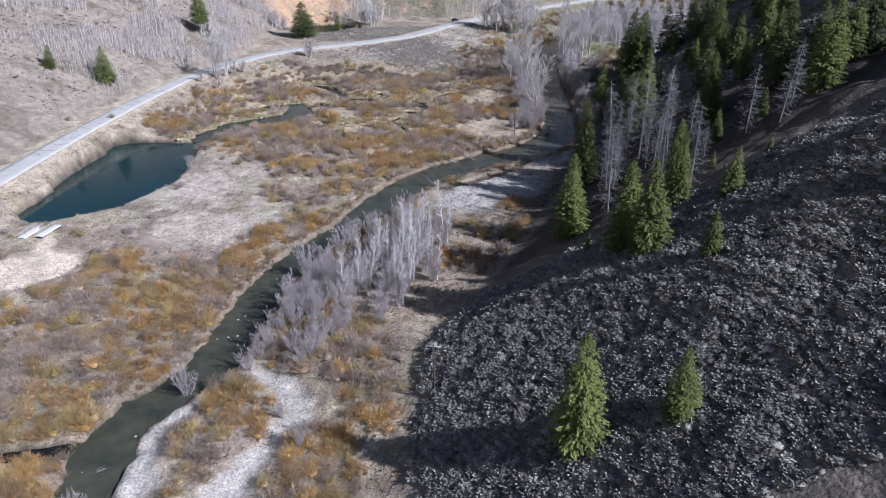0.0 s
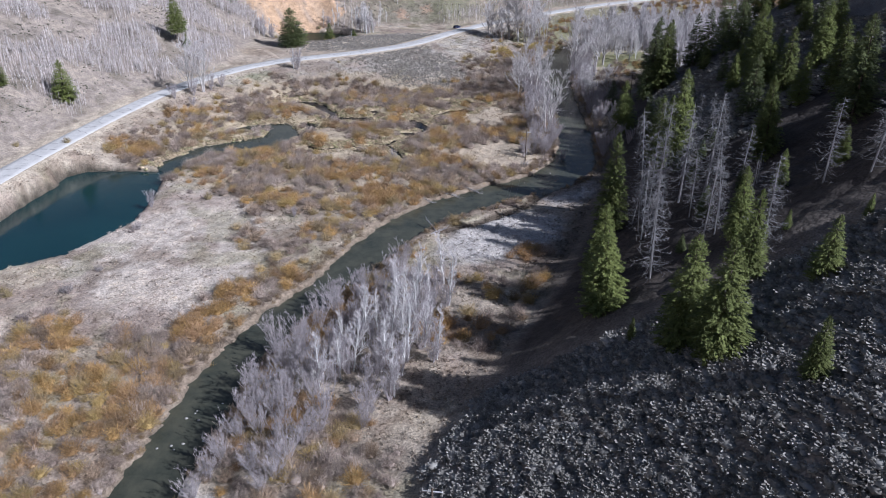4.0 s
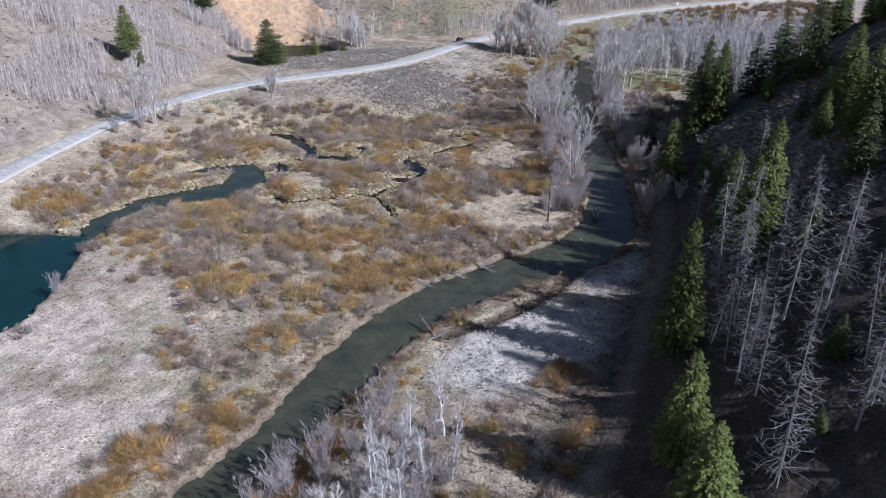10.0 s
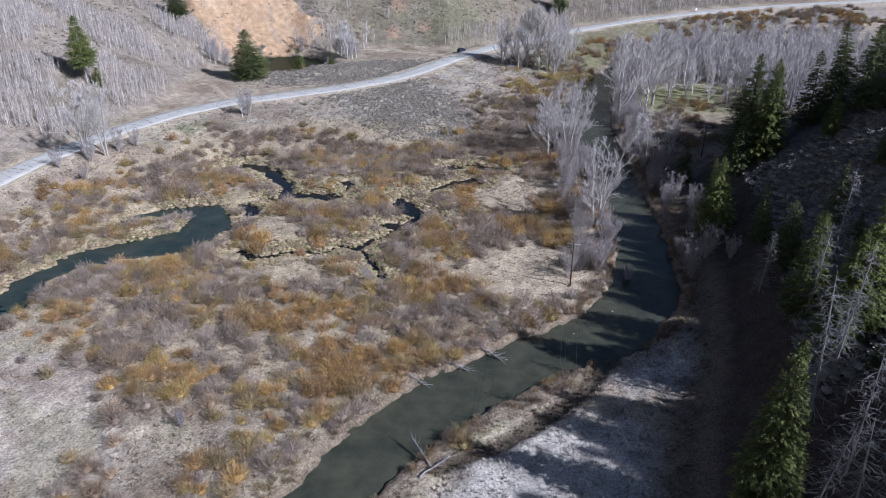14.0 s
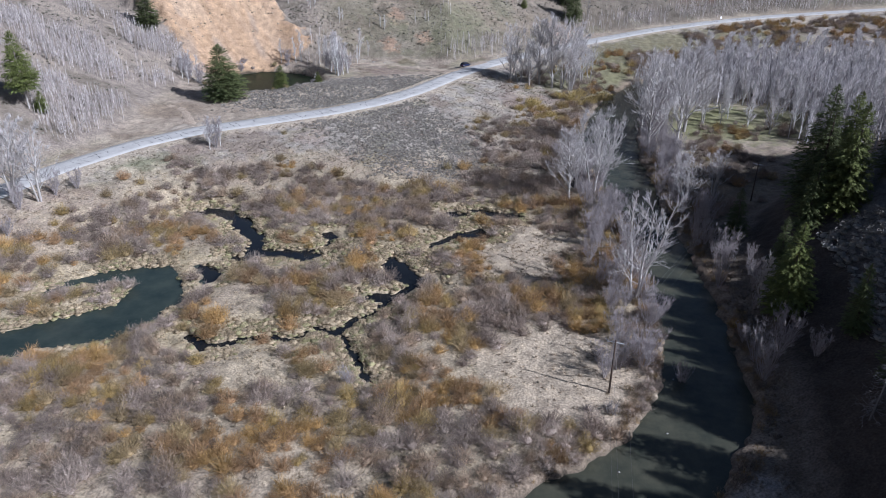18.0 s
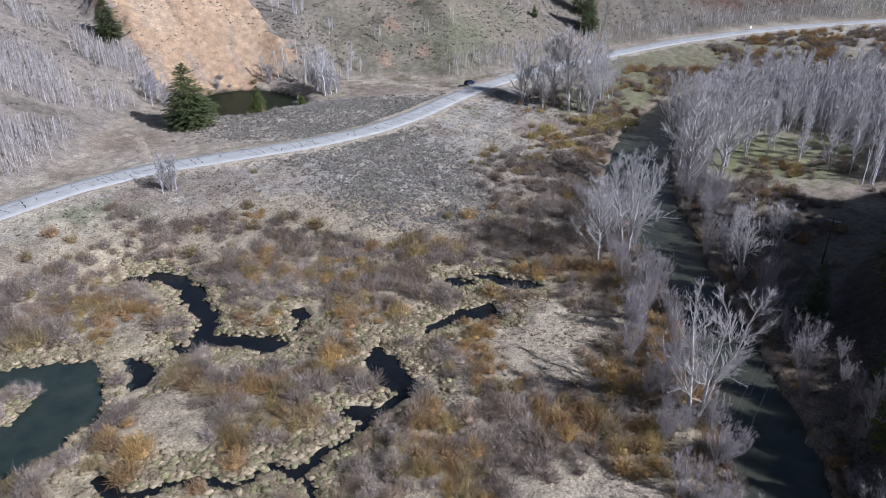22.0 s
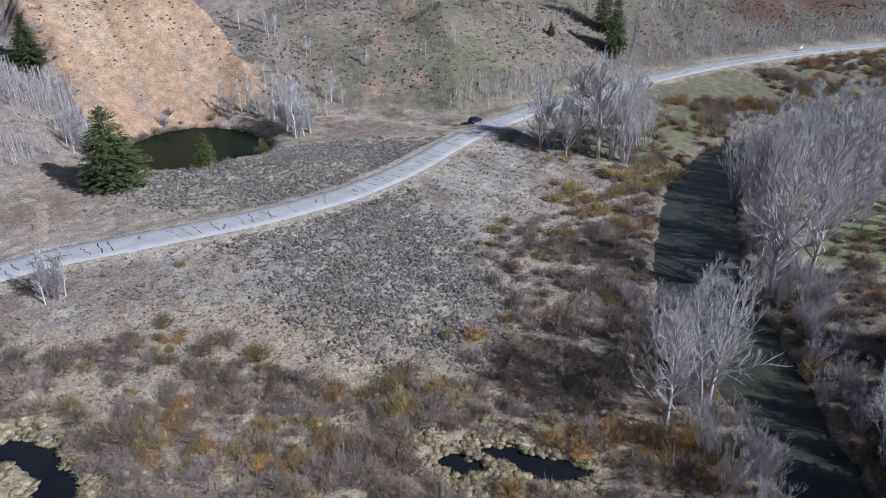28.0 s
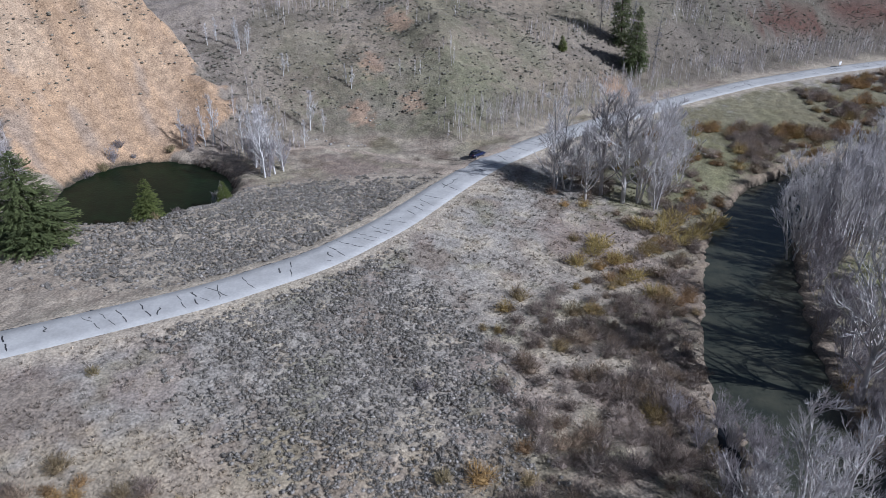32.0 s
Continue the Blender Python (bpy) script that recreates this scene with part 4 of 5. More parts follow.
more = apart(sow(1500, (40, 72, 138, 232), lambda g, x, y: step(g["east"], 8, 14) * .9, 92), 4.2, 34)
plant("snag", snags, [(p[0], p[1], g6.uniform(6, 17)) for p in more[:15]], 93, "silver-grey dead fir with bare drooping branches", "dead firs on the slope", 1.15, .07)
plant("fir", darks, [(p[0], p[1], g6.uniform(2.5, 7)) for p in more[24:]], 94, "young dark spruce among dead firs", "young spruces on the slope", 1.3, .03)
plant("fir", [darks[2]], [(57, 508, 25)], 55, "tall thin spruce on the hillside", "firs on the far hillside", .8)
plant("snag", snags, [(50, 510, 20), (55, 512, 24), (60, 509, 22), (66, 499, 19)], 10, "scorched bare conifer trunk on the hillside", "burnt trees", .6, .03)

# ---- leafless broadleaf trees ----
BARE_N = ("trunk", "crown")
cottons = [tree("cottonwood", bare_shape(90 + i, stems=1 + i, spread=s, limbs=42, subs=9, twigs=9, first=.14, twig_len=.06, tr=.0011, up=1.25, trunk_r=.019, flare=6), (M_COTTON, M_TWIG), "leafless cottonwood", "tree", "cottonwoods", BARE_N) for i, s in enumerate((.31, .30, .27))]
aspens = [tree("aspen", bare_shape(110 + i, spread=s, limbs=26, subs=5, twigs=8, first=.16, trunk_r=.0145, up=1.7, tr=.0013, fray=.25), (M_ASPEN, M_TWIG), "white-barked leafless aspen", "tree", "aspens", BARE_N) for i, s in enumerate((.13, .16, .19))]
alders = [tree("alder", bare_shape(130 + i, stems=17, spread=.17, limbs=102, subs=4, twigs=9, first=.06, trunk_r=.014, up=2.0, twig_len=.13, tr=.0012, fray=.22, flare=9), (M_LILAC, M_LILAC), "leafless mauve-grey alder clump", "tree", "alders", BARE_N) for i in range(3)]
COTTON = [(39.6, 321.4, 17.3), (33, 319.6, 13.7), (34.5, 264, 19.7), (57.6, 345, 27), (73.8, 364, 25), (57, 305.5, 13.5), (66.2, 313.8, 11.3), (55.3, 257.9, 9.7),
          (36.5, 313, 20), (29.5, 309, 17), (38.5, 410.3, 24), (23.6, 412.4, 19), (34.1, 413.2, 22), (47.6, 416, 19.4), (42, 412, 23), (51, 419, 18), (30, 409, 16), (45, 408, 17), (27, 414, 15), (55, 424, 16), (-94.4, 291.9, 18.7), (-90, 294.1, 17.4), (68, 352, 22), (82, 372, 20)]
COTTON_BANK = [(67, 389, 15), (71, 396, 16), (76, 403, 15), (81, 409, 14), (87, 415, 15), (75, 390, 17), (80, 398, 16), (86, 405, 15), (93, 411, 16), (95, 419, 14), (101, 424, 13), (89, 399, 17)]
plant("cotton", cottons, COTTON + COTTON_BANK, 11, "tall leafless grey cottonwood near the river", "cottonwoods", 1.0)
lights = [tree("grove_tree", bare_shape(140 + i, spread=.17, limbs=30, subs=7, twigs=10, first=.05, trunk_r=.0085, up=1.7, twig_len=.08, tr=.0013, fray=.38), (M_ASPEN if i % 2 else M_COTTON, M_TWIG), "slender leafless tree", "tree", "grove", BARE_N) for i in range(4)]


right = sow(900, (56, 84, 338, 425), lambda g, x, y: step(-np.abs(g["rim"] - 4), -4, -1) * step(g["rim"], .3, 1) * step(x - 52 - (y - 340) * .25, 0, 3), 65)
plant("bank", alders, [(p[0], p[1], g6.uniform(4, 9)) for p in apart(right, 3.0, 34)], 66, "mauve-grey leafless shrub tree along the river bank", "bank alders", 1.0, .06)
grove = sow(5000, (66, 210, 318, 480), lambda g, x, y: step(-oval(x, y, (128, 400, 56, 46, 20), 4), -4, 6) * step(g["rim"], 2, 5) * step(-g["east"], 0, 6) * (.06 + .94 * step(oval(x, y, (92, 373, 26, 20, 20), 3), 0, 5)), 12)
plant("grove", lights, [(p[0], p[1], g6.uniform(12, 20)) for p in apart(grove, 5.4, 170)], 13, "slender leafless tree in the grove beyond the river", "trees of the far grove", 1.1)
copse = sow(900, (-42, 4, 100, 174), lambda g, x, y: step(-oval(x, y, (-21, 133, 14.5, 34, -25), 3), -1, 2) * step(g["rim"], .5, 2), 14)
copse = apart(copse, 2.9, 90)
plant("copse", alders, [(p[0], p[1], g6.uniform(4.6, 7.4)) for p in copse], 15, "mauve-grey leafless alder clump beside the river", "alders of the riverside copse", 1.05, .05)
plant("copse", aspens, [(p[0] + .8, p[1] + .8, g6.uniform(9.5, 13)) for p in copse if p[0] - (p[1] - 135) * .5 > -19 and p[1] > 123][:24], 16, "white-barked leafless aspen in the riverside copse", "aspens of the riverside copse", 1.0, .05)
bank = sow(2500, (22, 68, 238, 348), lambda g, x, y: step(-np.abs(g["rim"] - 5), -6, -2) * step(g["rim"], .5, 2) * np.where(x < 46, 1, .6) * step(wave(x, y, 16, 4), -.6, .2), 19)
plant("bank", alders, [(p[0], p[1], g6.uniform(3.2, 7.5)) for p in apart(bank, 3.2, 66)], 20, "mauve-grey leafless shrub tree along the river bank", "bank alders", 1.1, .06)
ALDERS = [(-44, 97, 6), (-22, 83, 4.5), (-26, 90, 4), (-51, 70, 5), (-76.3, 201, 4.6), (33, 246, 5), (36, 255, 6), (37, 240, 4), (34, 272, 7), (31, 285, 8), (35, 292, 8), (29, 278, 6),
          (38, 300, 7), (33, 303, 8), (40, 335, 6), (37, 328, 5), (53, 285, 6), (54, 275, 5), (57, 297, 7), (52, 268, 5), (50, 250, 4), (-61.5, 329.5, 8), (-15, 238, 3.5), (-38, 195, 3), (53, 315, 6), (58, 330, 7), (64, 338, 8), (45, 410, 8),
          (-92, 289, 6), (-88, 297, 6), (-97, 283, 5), (-85, 301, 5), (-90, 280, 4)]
TARN_SHRUBS = [(-40, 414, 8), (-44, 420, 7), (-47, 425, 6), (-63, 432, 6), (-80, 425, 4.5), (-87, 397, 7), (-91, 399, 7), (-94, 404, 6), (-47, 401, 4), (-38, 419, 6)]
plant("alder", alders, TARN_SHRUBS, 95, "leafless mauve-grey shrub tree beside the weedy pond", "shrub trees at the weedy pond", 1.0, .06)
plant("alder", alders, ALDERS, 17, "leafless mauve-grey shrub tree on the river bank", "bank alders", 1.0, .06)
plant("aspen", aspens, [(-42, 416, 15), (-40.5, 413, 15), (-44, 419, 13), (-39, 416, 13), (-43, 422, 13), (-46, 424, 12), (-41, 420, 14), (-37.5, 418, 11), (-47, 427, 11), (-50, 430, 11), (-58, 434, 12), (-60, 433, 10), (-66, 434, 9), (-47, 402, 6), (-48.5, 400.5, 5), (-88, 399, 9), (-91, 402, 9), (-93, 398, 8), (-90, 395, 7), (-60.5, 330.5, 8), (-62.5, 328, 7), (-63, 330, 8), (-36, 444, 10), (-59, 468, 7), (-57.5, 470, 6.5), (-60.5, 471, 7.5), (-58, 474, 6), (-62, 475, 6.5), (-69, 471, 6), (-67, 473, 6.5), (-46, 462, 6), (-45, 464, 5), (-27, 459.5, 6), (-28.5, 461, 5), (-32.5, 443.7, 6), (-35.8, 435, 7)], 18, "white-barked leafless aspen behind the road", "aspens by the pond")


# ---- thickets, sage and grass ----
def tint(colours, n, seed, amount=.18):
    g = unit_rng(seed)
    c = np.array(colours)[g.integers(0, len(colours), n)]
    return c * g.uniform(1 - amount, 1 + amount, (n, 1))


def sapling_shape(seed, k=18):
    """A thin pale stem with a few upright branches, one metre high."""
    g = unit_rng(seed)
    f = g.uniform(.2, .88, k)
    a = g.uniform(0, 6.283, k)
    p = np.stack([np.zeros(k), np.zeros(k), f], 1)
    q = p + np.stack([np.cos(a) * .13 * (1.2 - f), np.sin(a) * .13 * (1.2 - f), g.uniform(.14, .26, k)], 1)
    top = [(g.normal(0, .04), g.normal(0, .04), 1)]
    return join(spikes([(0, 0, -.03)], top, .014), blades(p, q, .0085, seed))


saplings = [sapling_shape(150 + i) for i in range(6)]


def thicket(g, x, y):
    w = wave(x, y, 42, 2) + .7 * patch(x, y, 15, 5) + .2
    left = step(w, .08, .5) * step(-x, 70, 90) * step(g["up"], 1, 5) * step(y + .25 * x, 215, 245) * (1 - step(g["scar"], .2, .45)) * (1 - step(g["up"], 75, 120))
    line = 1.2 * step(-np.abs(g["up"] - 5), -7, -2) * step(x, -5, 8) * step(w, -1.2, -.5)
    edge = step(-np.abs(oval(x, y, (-48, 436, 9, 10, 0))), -4, 0) * .5
    high_ = step(w, .45, .8) * step(g["up"], 15, 30) * step(x, -70, -50) * .35
    return np.clip(left * .8 + line * .8 + high_ + edge, 0, 1)


tp = np.concatenate([sow(42000, (-190, -66, 225, 420), thicket, 21), sow(30000, (-70, 260, 420, 580), thicket, 20)])
n = len(tp)
strewn("aspen_thicket", saplings, tp, unit_rng(22).uniform(2.0, 5.2, n), tint([(.52, .475, .455), (.61, .57, .55), (.44, .395, .38)], n, 23), M_WILLOW, 0, 24)
tagged(bpy.data.objects["aspen_thicket"], "thickets of thin leafless aspen saplings on the hillside", "saplings", kind="stuff")

RUST = [(.40, .255, .12), (.44, .285, .115), (.36, .235, .13)]
OLIVE = [(.36, .275, .14), (.33, .25, .14), (.41, .30, .125)]
GREY = [(.345, .28, .235), (.40, .33, .28), (.285, .225, .185), (.34, .255, .18)]
willow_shapes = [willow_shape(170 + i) for i in range(7)]
brush_shapes = [shrub_shape(180 + i) for i in range(4)]


def willow_ground(g, x, y):
    w = .6 * wave(x, y, 26, 7) + .9 * patch(x, y, 9, 3) + .2
    marsh = step(-oval(x, y, (-22, 262, 72, 62, 20), 5), -6, 6) + step(-oval(x, y, (-78, 105, 46, 42, 10), 4), -4, 6)
    belt = step(-np.abs(g["rim"] - 7.5), -7.5, -3) * (x < np.interp(y, [60, 130, 210, 330, 430], [-30, -25, 10, 60, 60]))
    far =  step(-oval(x, y, (38, 388, 20, 16, 30), 4), -4, 6) * .2 + step(-oval(x, y, (66, 318, 14, 26, -15), 4), -4, 6) * .7 + step(-oval(x, y, (86, 352, 26, 14, 20), 4), -4, 6) * .6 + step(-oval(x, y, (60, 425, 40, 25, 30), 4), -4, 6) * .3 + step(-oval(x, y, (100, 458, 50, 11, 24), 4), -4, 6) + step(-oval(x, y, (180, 500, 90, 22, 12), 4), -4, 6)
    fringe = step(-np.abs(g["rim"] - 2.6), -2.4, -1.0) * (x < np.interp(y, [60, 130, 210, 330], [-42, -35, 5, 46])) * step(patch(x, y, 8, 12), -.5, .1)
    near = fringe + 1.8 * step(-oval(x, y, (-30, 311, 40, 11, -6), 3), -3, 4) + step(-oval(x, y, (-38, 172, 6, 22, 38), 2), -2, 3) * 1.2 + step(-oval(x, y, (-91, 256, 10, 26, -12), 3), -3, 4) * 1.3 + step(-oval(x, y, (-35, 88, 5.5, 11, 0), 1.5), -2, 2) + step(-np.abs(g["rim"] - 3), -3, -1) * (x > -8) * (y > 172) * (y < 222) * .3 + step(-oval(x, y, (19, 175, 5.5, 3, 10), .8), -1, 1) + step(-oval(x, y, (-18, 92, 15, 32, 10), 3), -3, 4) + step(-oval(x, y, (12, 150, 14, 20, -35), 3), -3, 4) * .6
    clear = np.minimum(oval(x, y, (-68, 183, 16, 36, 18), 3), oval(x, y, (18, 241, 12, 11, 15), 2))
    clear = np.minimum(clear, oval(x, y, (15, 284, 7, 12, -10), 2))
    clear = np.minimum(clear, oval(x, y, (-22, 352, 24, 40, 38), 4))
    clear = np.minimum(clear, oval(x, y, (-17, 178, 17, 10, 40), 2))
    clear = np.minimum(clear, oval(x, y, (-95, 138, 15, 10, 28), .5))
    dry = step(g["rim"], .3, 1.2) * step(g["pool"], .5, 1.6) * np.where(y > 235, .25 + .75 * step(g["pool"], 2, 5), 1) * step(g["road"], 7, 12) * step(-g["up"], 0, 4) * step(-g["east"], -1, 2) * step(g["bar"], -1, 1) * np.maximum(step(g["flat"], -2, 2), step(-oval(x, y, (19, 175, 5.5, 3, 10), .8), -1, 1))
    return np.clip((marsh * step(w, -.68, -.1) * np.where(y < 160, 1.3, 1) + belt * .75 * np.where(y > 372, .3, 1) + far * step(w, -.4, .3) + step(-oval(x, y, (22, 340, 18, 34, -8), 4), -4, 6) * step(w, -.55, .15) + near * step(w, -.3, .3) + .85 * step(-oval(x, y, (-93, 252, 8, 21, -20), 2), -2, 3)) * step(clear, -1, 3) * dry, 0, 1) * (x < 230) * (g["road_side"] > 0)


wp_ = np.concatenate([set_out(2.1, (-130, 110, 52, 460), lambda g, x, y: willow_ground(g, x, y) * .95, 25), set_out(2.0, (110, 230, 440, 530), lambda g, x, y: willow_ground(g, x, y) * .8, 125)])
kind = .7 * wave(wp_[:, 0], wp_[:, 1], 31, 8) + 1.1 * patch(wp_[:, 0], wp_[:, 1], 10, 8, 2) + .38 * unit_rng(26).normal(0, 1, len(wp_)) - .10 + .45 * step(-oval(wp_[:, 0], wp_[:, 1], (-34, 262, 14, 10, 10), 2), -3, 3) + np.where(wp_[:, 1] > 295, -.55, 0) + np.where(wp_[:, 1] > 378, .6, 0) + np.where(wp_[:, 1] < 150, .3, 0)
for name, sel, pal, seed, words in (("rust_willow", kind > .40, RUST, 27, "rust-orange leafless willow thicket on the marsh"),
                                    ("olive_willow", (kind <= .40) & (kind > .05), OLIVE, 28, "yellow-olive leafless willow thicket on the marsh"),
                                    ("grey_willow", kind <= .05, GREY, 29, "grey-brown leafless willow thicket on the marsh")):
    pts = wp_[sel]
    sz = unit_rng(seed).uniform(1.3, 2.9, len(pts)) * (1 + .25 * patch(pts[:, 0], pts[:, 1], 8, 4))
    ob = strewn(name, willow_shapes, pts, sz * 1.22, tint(pal, len(pts), seed, .28) * np.where(pts[:, 1:2] > 315, .8, .95), M_WILLOW, 0, seed, sz)
    tagged(ob, words, "willows", kind="stuff")

sage_shapes = [sage_shape(200 + i) for i in range(5)]
low_sage = [sage_shape(205 + i, 14) for i in range(4)]
sp = sow(50000, (-8, 112, 52, 270), lambda g, x, y: step(g["east"], 1, 6) * step(90 - g["east"], 0, 30) * np.where(y < 122, 1.5, np.where((g["east"] > 12) & (y > 190), .7, 0)) * (.75 + .5 * wave(x, y, 13, 3)), 31)
sz = unit_rng(32).uniform(.8, 1.85, len(sp))
tagged(strewn("slope_sagebrush", sage_shapes, sp, sz * 1.5, tint([(.235, .225, .20), (.285, .275, .25), (.19, .18, .16)], len(sp), 33), M_SAGE, 0, 34, sz * .75), "grey-green sagebrush covering the shaded slope", "sagebrush", kind="stuff")


def far_sage(g, x, y):
    tri = step(-oval(x, y, (-17, 352, 19, 34, 38), 4), -5, 3)
    hump = step(-oval(x, y, (-31, 389, 42, 19, 28), 3), -2, 3) * (g["road_side"] < 0)
    hill_ = step(g["up"], 4, 12) * (1 - .45 * step(g["scar"], .3, .5)) * .4 * (.3 + .7 * step(patch(x, y, 14, 6), -.3, .5))
    return np.clip(tri * .9 + hump * .9 + hill_, 0, 1) * step(g["road"], 5, 7) * step(g["tarn"], .5, 2) * (.6 + .4 * step(patch(x, y, 7, 9), -.6, -.1))


SAGE_TINT = [(.265, .245, .215), (.32, .295, .265), (.215, .195, .165)]
fp = sow(40000, (-75, 15, 318, 425), far_sage, 35)
sz = unit_rng(36).uniform(.45, .95, len(fp))
tagged(strewn("meadow_sagebrush", sage_shapes, fp, sz, tint(SAGE_TINT, len(fp), 37), M_SAGE, 0, 38, sz * .8), "low grey sagebrush on the fan below the road", "sagebrush", kind="stuff")
hp = np.concatenate([sow(46000, (-200, -60, 230, 480), lambda g, x, y: far_sage(g, x, y) * (g["up"] > 3), 30),
                     sow(52000, (-70, 190, 432, 590), lambda g, x, y: far_sage(g, x, y) * (g["up"] > 3) * 1.8, 39)])
sz = .35 + .95 * unit_rng(136).uniform(0, 1, len(hp)) ** 2
tagged(strewn("hillside_sagebrush", low_sage, hp, sz, tint([(.18, .17, .135), (.235, .22, .185), (.14, .13, .10)], len(hp), 137), M_SAGE, 0, 138, sz * .7), "dark low sagebrush dotted over the far hillside", "sagebrush", kind="stuff")

tufts = [tuft_shape(220 + i) for i in range(5)]


def grassy(g, x, y):
    return step(g["rim"], .8, 2) * step(g["pool"], .2, 1) * step(g["road"], 4.5, 6) * step(-g["east"], -3, 2) * step(g["bar"], 0, 2) * (g["road_side"] > 0) * .8 * (1 - .6 * step(-oval(x, y, (18, 242, 14, 14, 15)), -2, 2)) * (1 - .5 * step(-oval(x, y, (-66, 183, 21, 36, 18)), -4, 4))


gp = sow(120000, (-125, 60, 60, 420), grassy, 41)
edge = lay(gp[:, 0], gp[:, 1])
sz = unit_rng(42).uniform(.4, 1.1, len(gp))
c = soil_and_shade(edge, gp[:, 0], gp[:, 1]) * unit_rng(43).uniform(.8, 1.4, (len(gp), 1))
tagged(strewn("grass_tuft", tufts, gp, sz * 1.2, c, M_GRASS, 0, 44, sz * .7), "tufts of dry bleached grass on the valley floor", "grass", kind="stuff")

# tussocks that ring the marsh pools
mp = sow(78000, (-92, 50, 224, 372), lambda g, x, y: np.maximum(step(-np.abs(g["pool"] - 1.8), -3.6, -1.0) * step(patch(x, y, 7, 15), -.7, .1) * np.where(y < 232, .08, 1) * step(20 - x, 0, 3) * step(g["pool"], -.45, .15), step(-oval(x, y, (-67.5, 263, 10, 5, 18), 1), -.6, .8) * step(g["pool"], -.6, .1)), 45)
sz = unit_rng(46).uniform(.6, 1.7, len(mp))
spot = lay(mp[:, 0], mp[:, 1])
wade = np.maximum(0, spot["flow"] - .12 - spot["z"]) + .02
tagged(strewn("tussock", [join(tuft_shape(240 + i, 30, .66), (stone_shape(250 + i)[0] * [1.05, 1.05, .8] + [0, 0, .1], stone_shape(250 + i)[1])) for i in range(4)], mp, sz, tint([(.43, .345, .23), (.385, .31, .205), (.335, .27, .175), (.31, .285, .155)], len(mp), 47), M_GRASS, wade, 48, sz * .5), "straw-coloured sedge tussocks round the pools", "tussocks", kind="stuff")

stones = [stone_shape(260 + i) for i in range(5)]
bp_ = sow(9000, (-56, 60, 60, 240), lambda g, x, y: step(-g["bar"], -1, 1) * .5 * step(g["rim"], -.5, .5) + .06 * step(-np.abs(g["rim"] - .2), -1, 0), 51)
sz = unit_rng(52).uniform(.07, .2, len(bp_))
tagged(strewn("river_stones", stones, bp_, sz, tint([(.95, .95, .95), (.8, .8, .8)], len(bp_), 53), M_ROCK, -.02, 54), "pale rounded river stones on the gravel bars", "stones", kind="stuff")

# brown brush that hangs over both banks
bb = sow(60000, (-62, 70, 60, 330), lambda g, x, y: step(-np.abs(g["rim"] - 2.0), -2.4, -.8) * step(g["bar"], 0, 1) * step(patch(x, y, 6, 2), -.5, .1) * .8, 55)
sz = unit_rng(56).uniform(.5, 1.5, len(bb))
tagged(strewn("bank_brush", brush_shapes, bb, sz * 1.2, tint([(.24, .18, .125), (.30, .24, .17), (.20, .155, .12), (.30, .21, .10)], len(bb), 57), M_WILLOW, 0, 58, sz), "low brown brush and dead stems along the river banks", "brush", kind="stuff")

# slender stems that fill the grove
lp = sow(20000, (62, 200, 318, 480), lambda g, x, y: step(-oval(x, y, (128, 400, 58, 48, 20), 4), -4, 6) * step(g["rim"], 1, 3) * step(-g["east"], -2, 4) * step(oval(x, y, (92, 373, 27, 20, 20), 3), -2, 5) * .45, 61)
tagged(strewn("grove_saplings", saplings, lp, unit_rng(62).uniform(6, 15, len(lp)), tint([(.45, .425, .43), (.53, .505, .505), (.38, .355, .36)], len(lp), 63), M_WILLOW, 0, 64), "slender leafless saplings filling the grove", "saplings", kind="stuff")


# bright olive clumps beyond the fan
OLIVES = [(28, 386), (31.5, 383.4), (29.5, 389), (50.5, 396.7), (46.5, 393.3), (54, 400.7), (40, 399), (44, 398), (34, 378), (36, 372), (48, 403), (57, 405), (24, 381)]
# single shrubs that stand apart on the meadows
lone_shapes = [shrub_shape(300 + i, stems=90, twigs=2, spread=.62, r=.015) for i in range(4)]
lone_tints = [(.24, .20, .185), (.27, .225, .205), (.29, .235, .13), (.30, .27, .26)]
lones = [tagged(mesh_object("shrub", v, f, M_WILLOW, colours=np.repeat([c], len(v), 0)), "single leafless shrub", "shrub") for (v, f), c in zip(lone_shapes, lone_tints)]
LONE = [(-99.3, 161.4), (-75.2, 185.1), (-91, 157.5), (-89, 156), (-77.6, 157.6), (-105.5, 155), (-108, 157), (-125.5, 230.4), (-113.5, 236), (-74.8, 187.5), (-77.3, 157.3), (-75.3, 167.1), (-77.4, 149.2), (-81.2, 147.1), (-71.9, 138.5), (-59.5, 141.2), (-69.1, 210.2), (-32.2, 184.3), (-23.5, 186.8), (-63, 206.3),
        (-21.9, 198.7), (-16.4, 195.3), (16, 175.2), (20.6, 176.2), (19, 178.5), (22.8, 258), (23.6, 251.6), (24.4, 245.4), (28.6, 243), (23.9, 231.5), (20.5, 231.5),
        (-45.5, 340.3), (8.1, 344.1), (-2.7, 343.2), (0, 328.3), (-24.4, 314.7), (-47.8, 396.5), (-79.7, 426.1), (-83, 418.6), (-81, 422), (-76, 428), (-55, 431), (-63, 431), (-86, 397), (-84, 394), (-58, 384), (-51, 388), (-54, 385), (-68, 431), (-79.4, 428.4), (-83, 417.1), (-53, 399)]
plant("shrub", lones, [(x, y, 1.4 + .25 * (i % 5)) for i, (x, y) in enumerate(LONE)], 71, "single leafless grey-brown shrub on open dry grass", "single shrubs", 1.1, .04)

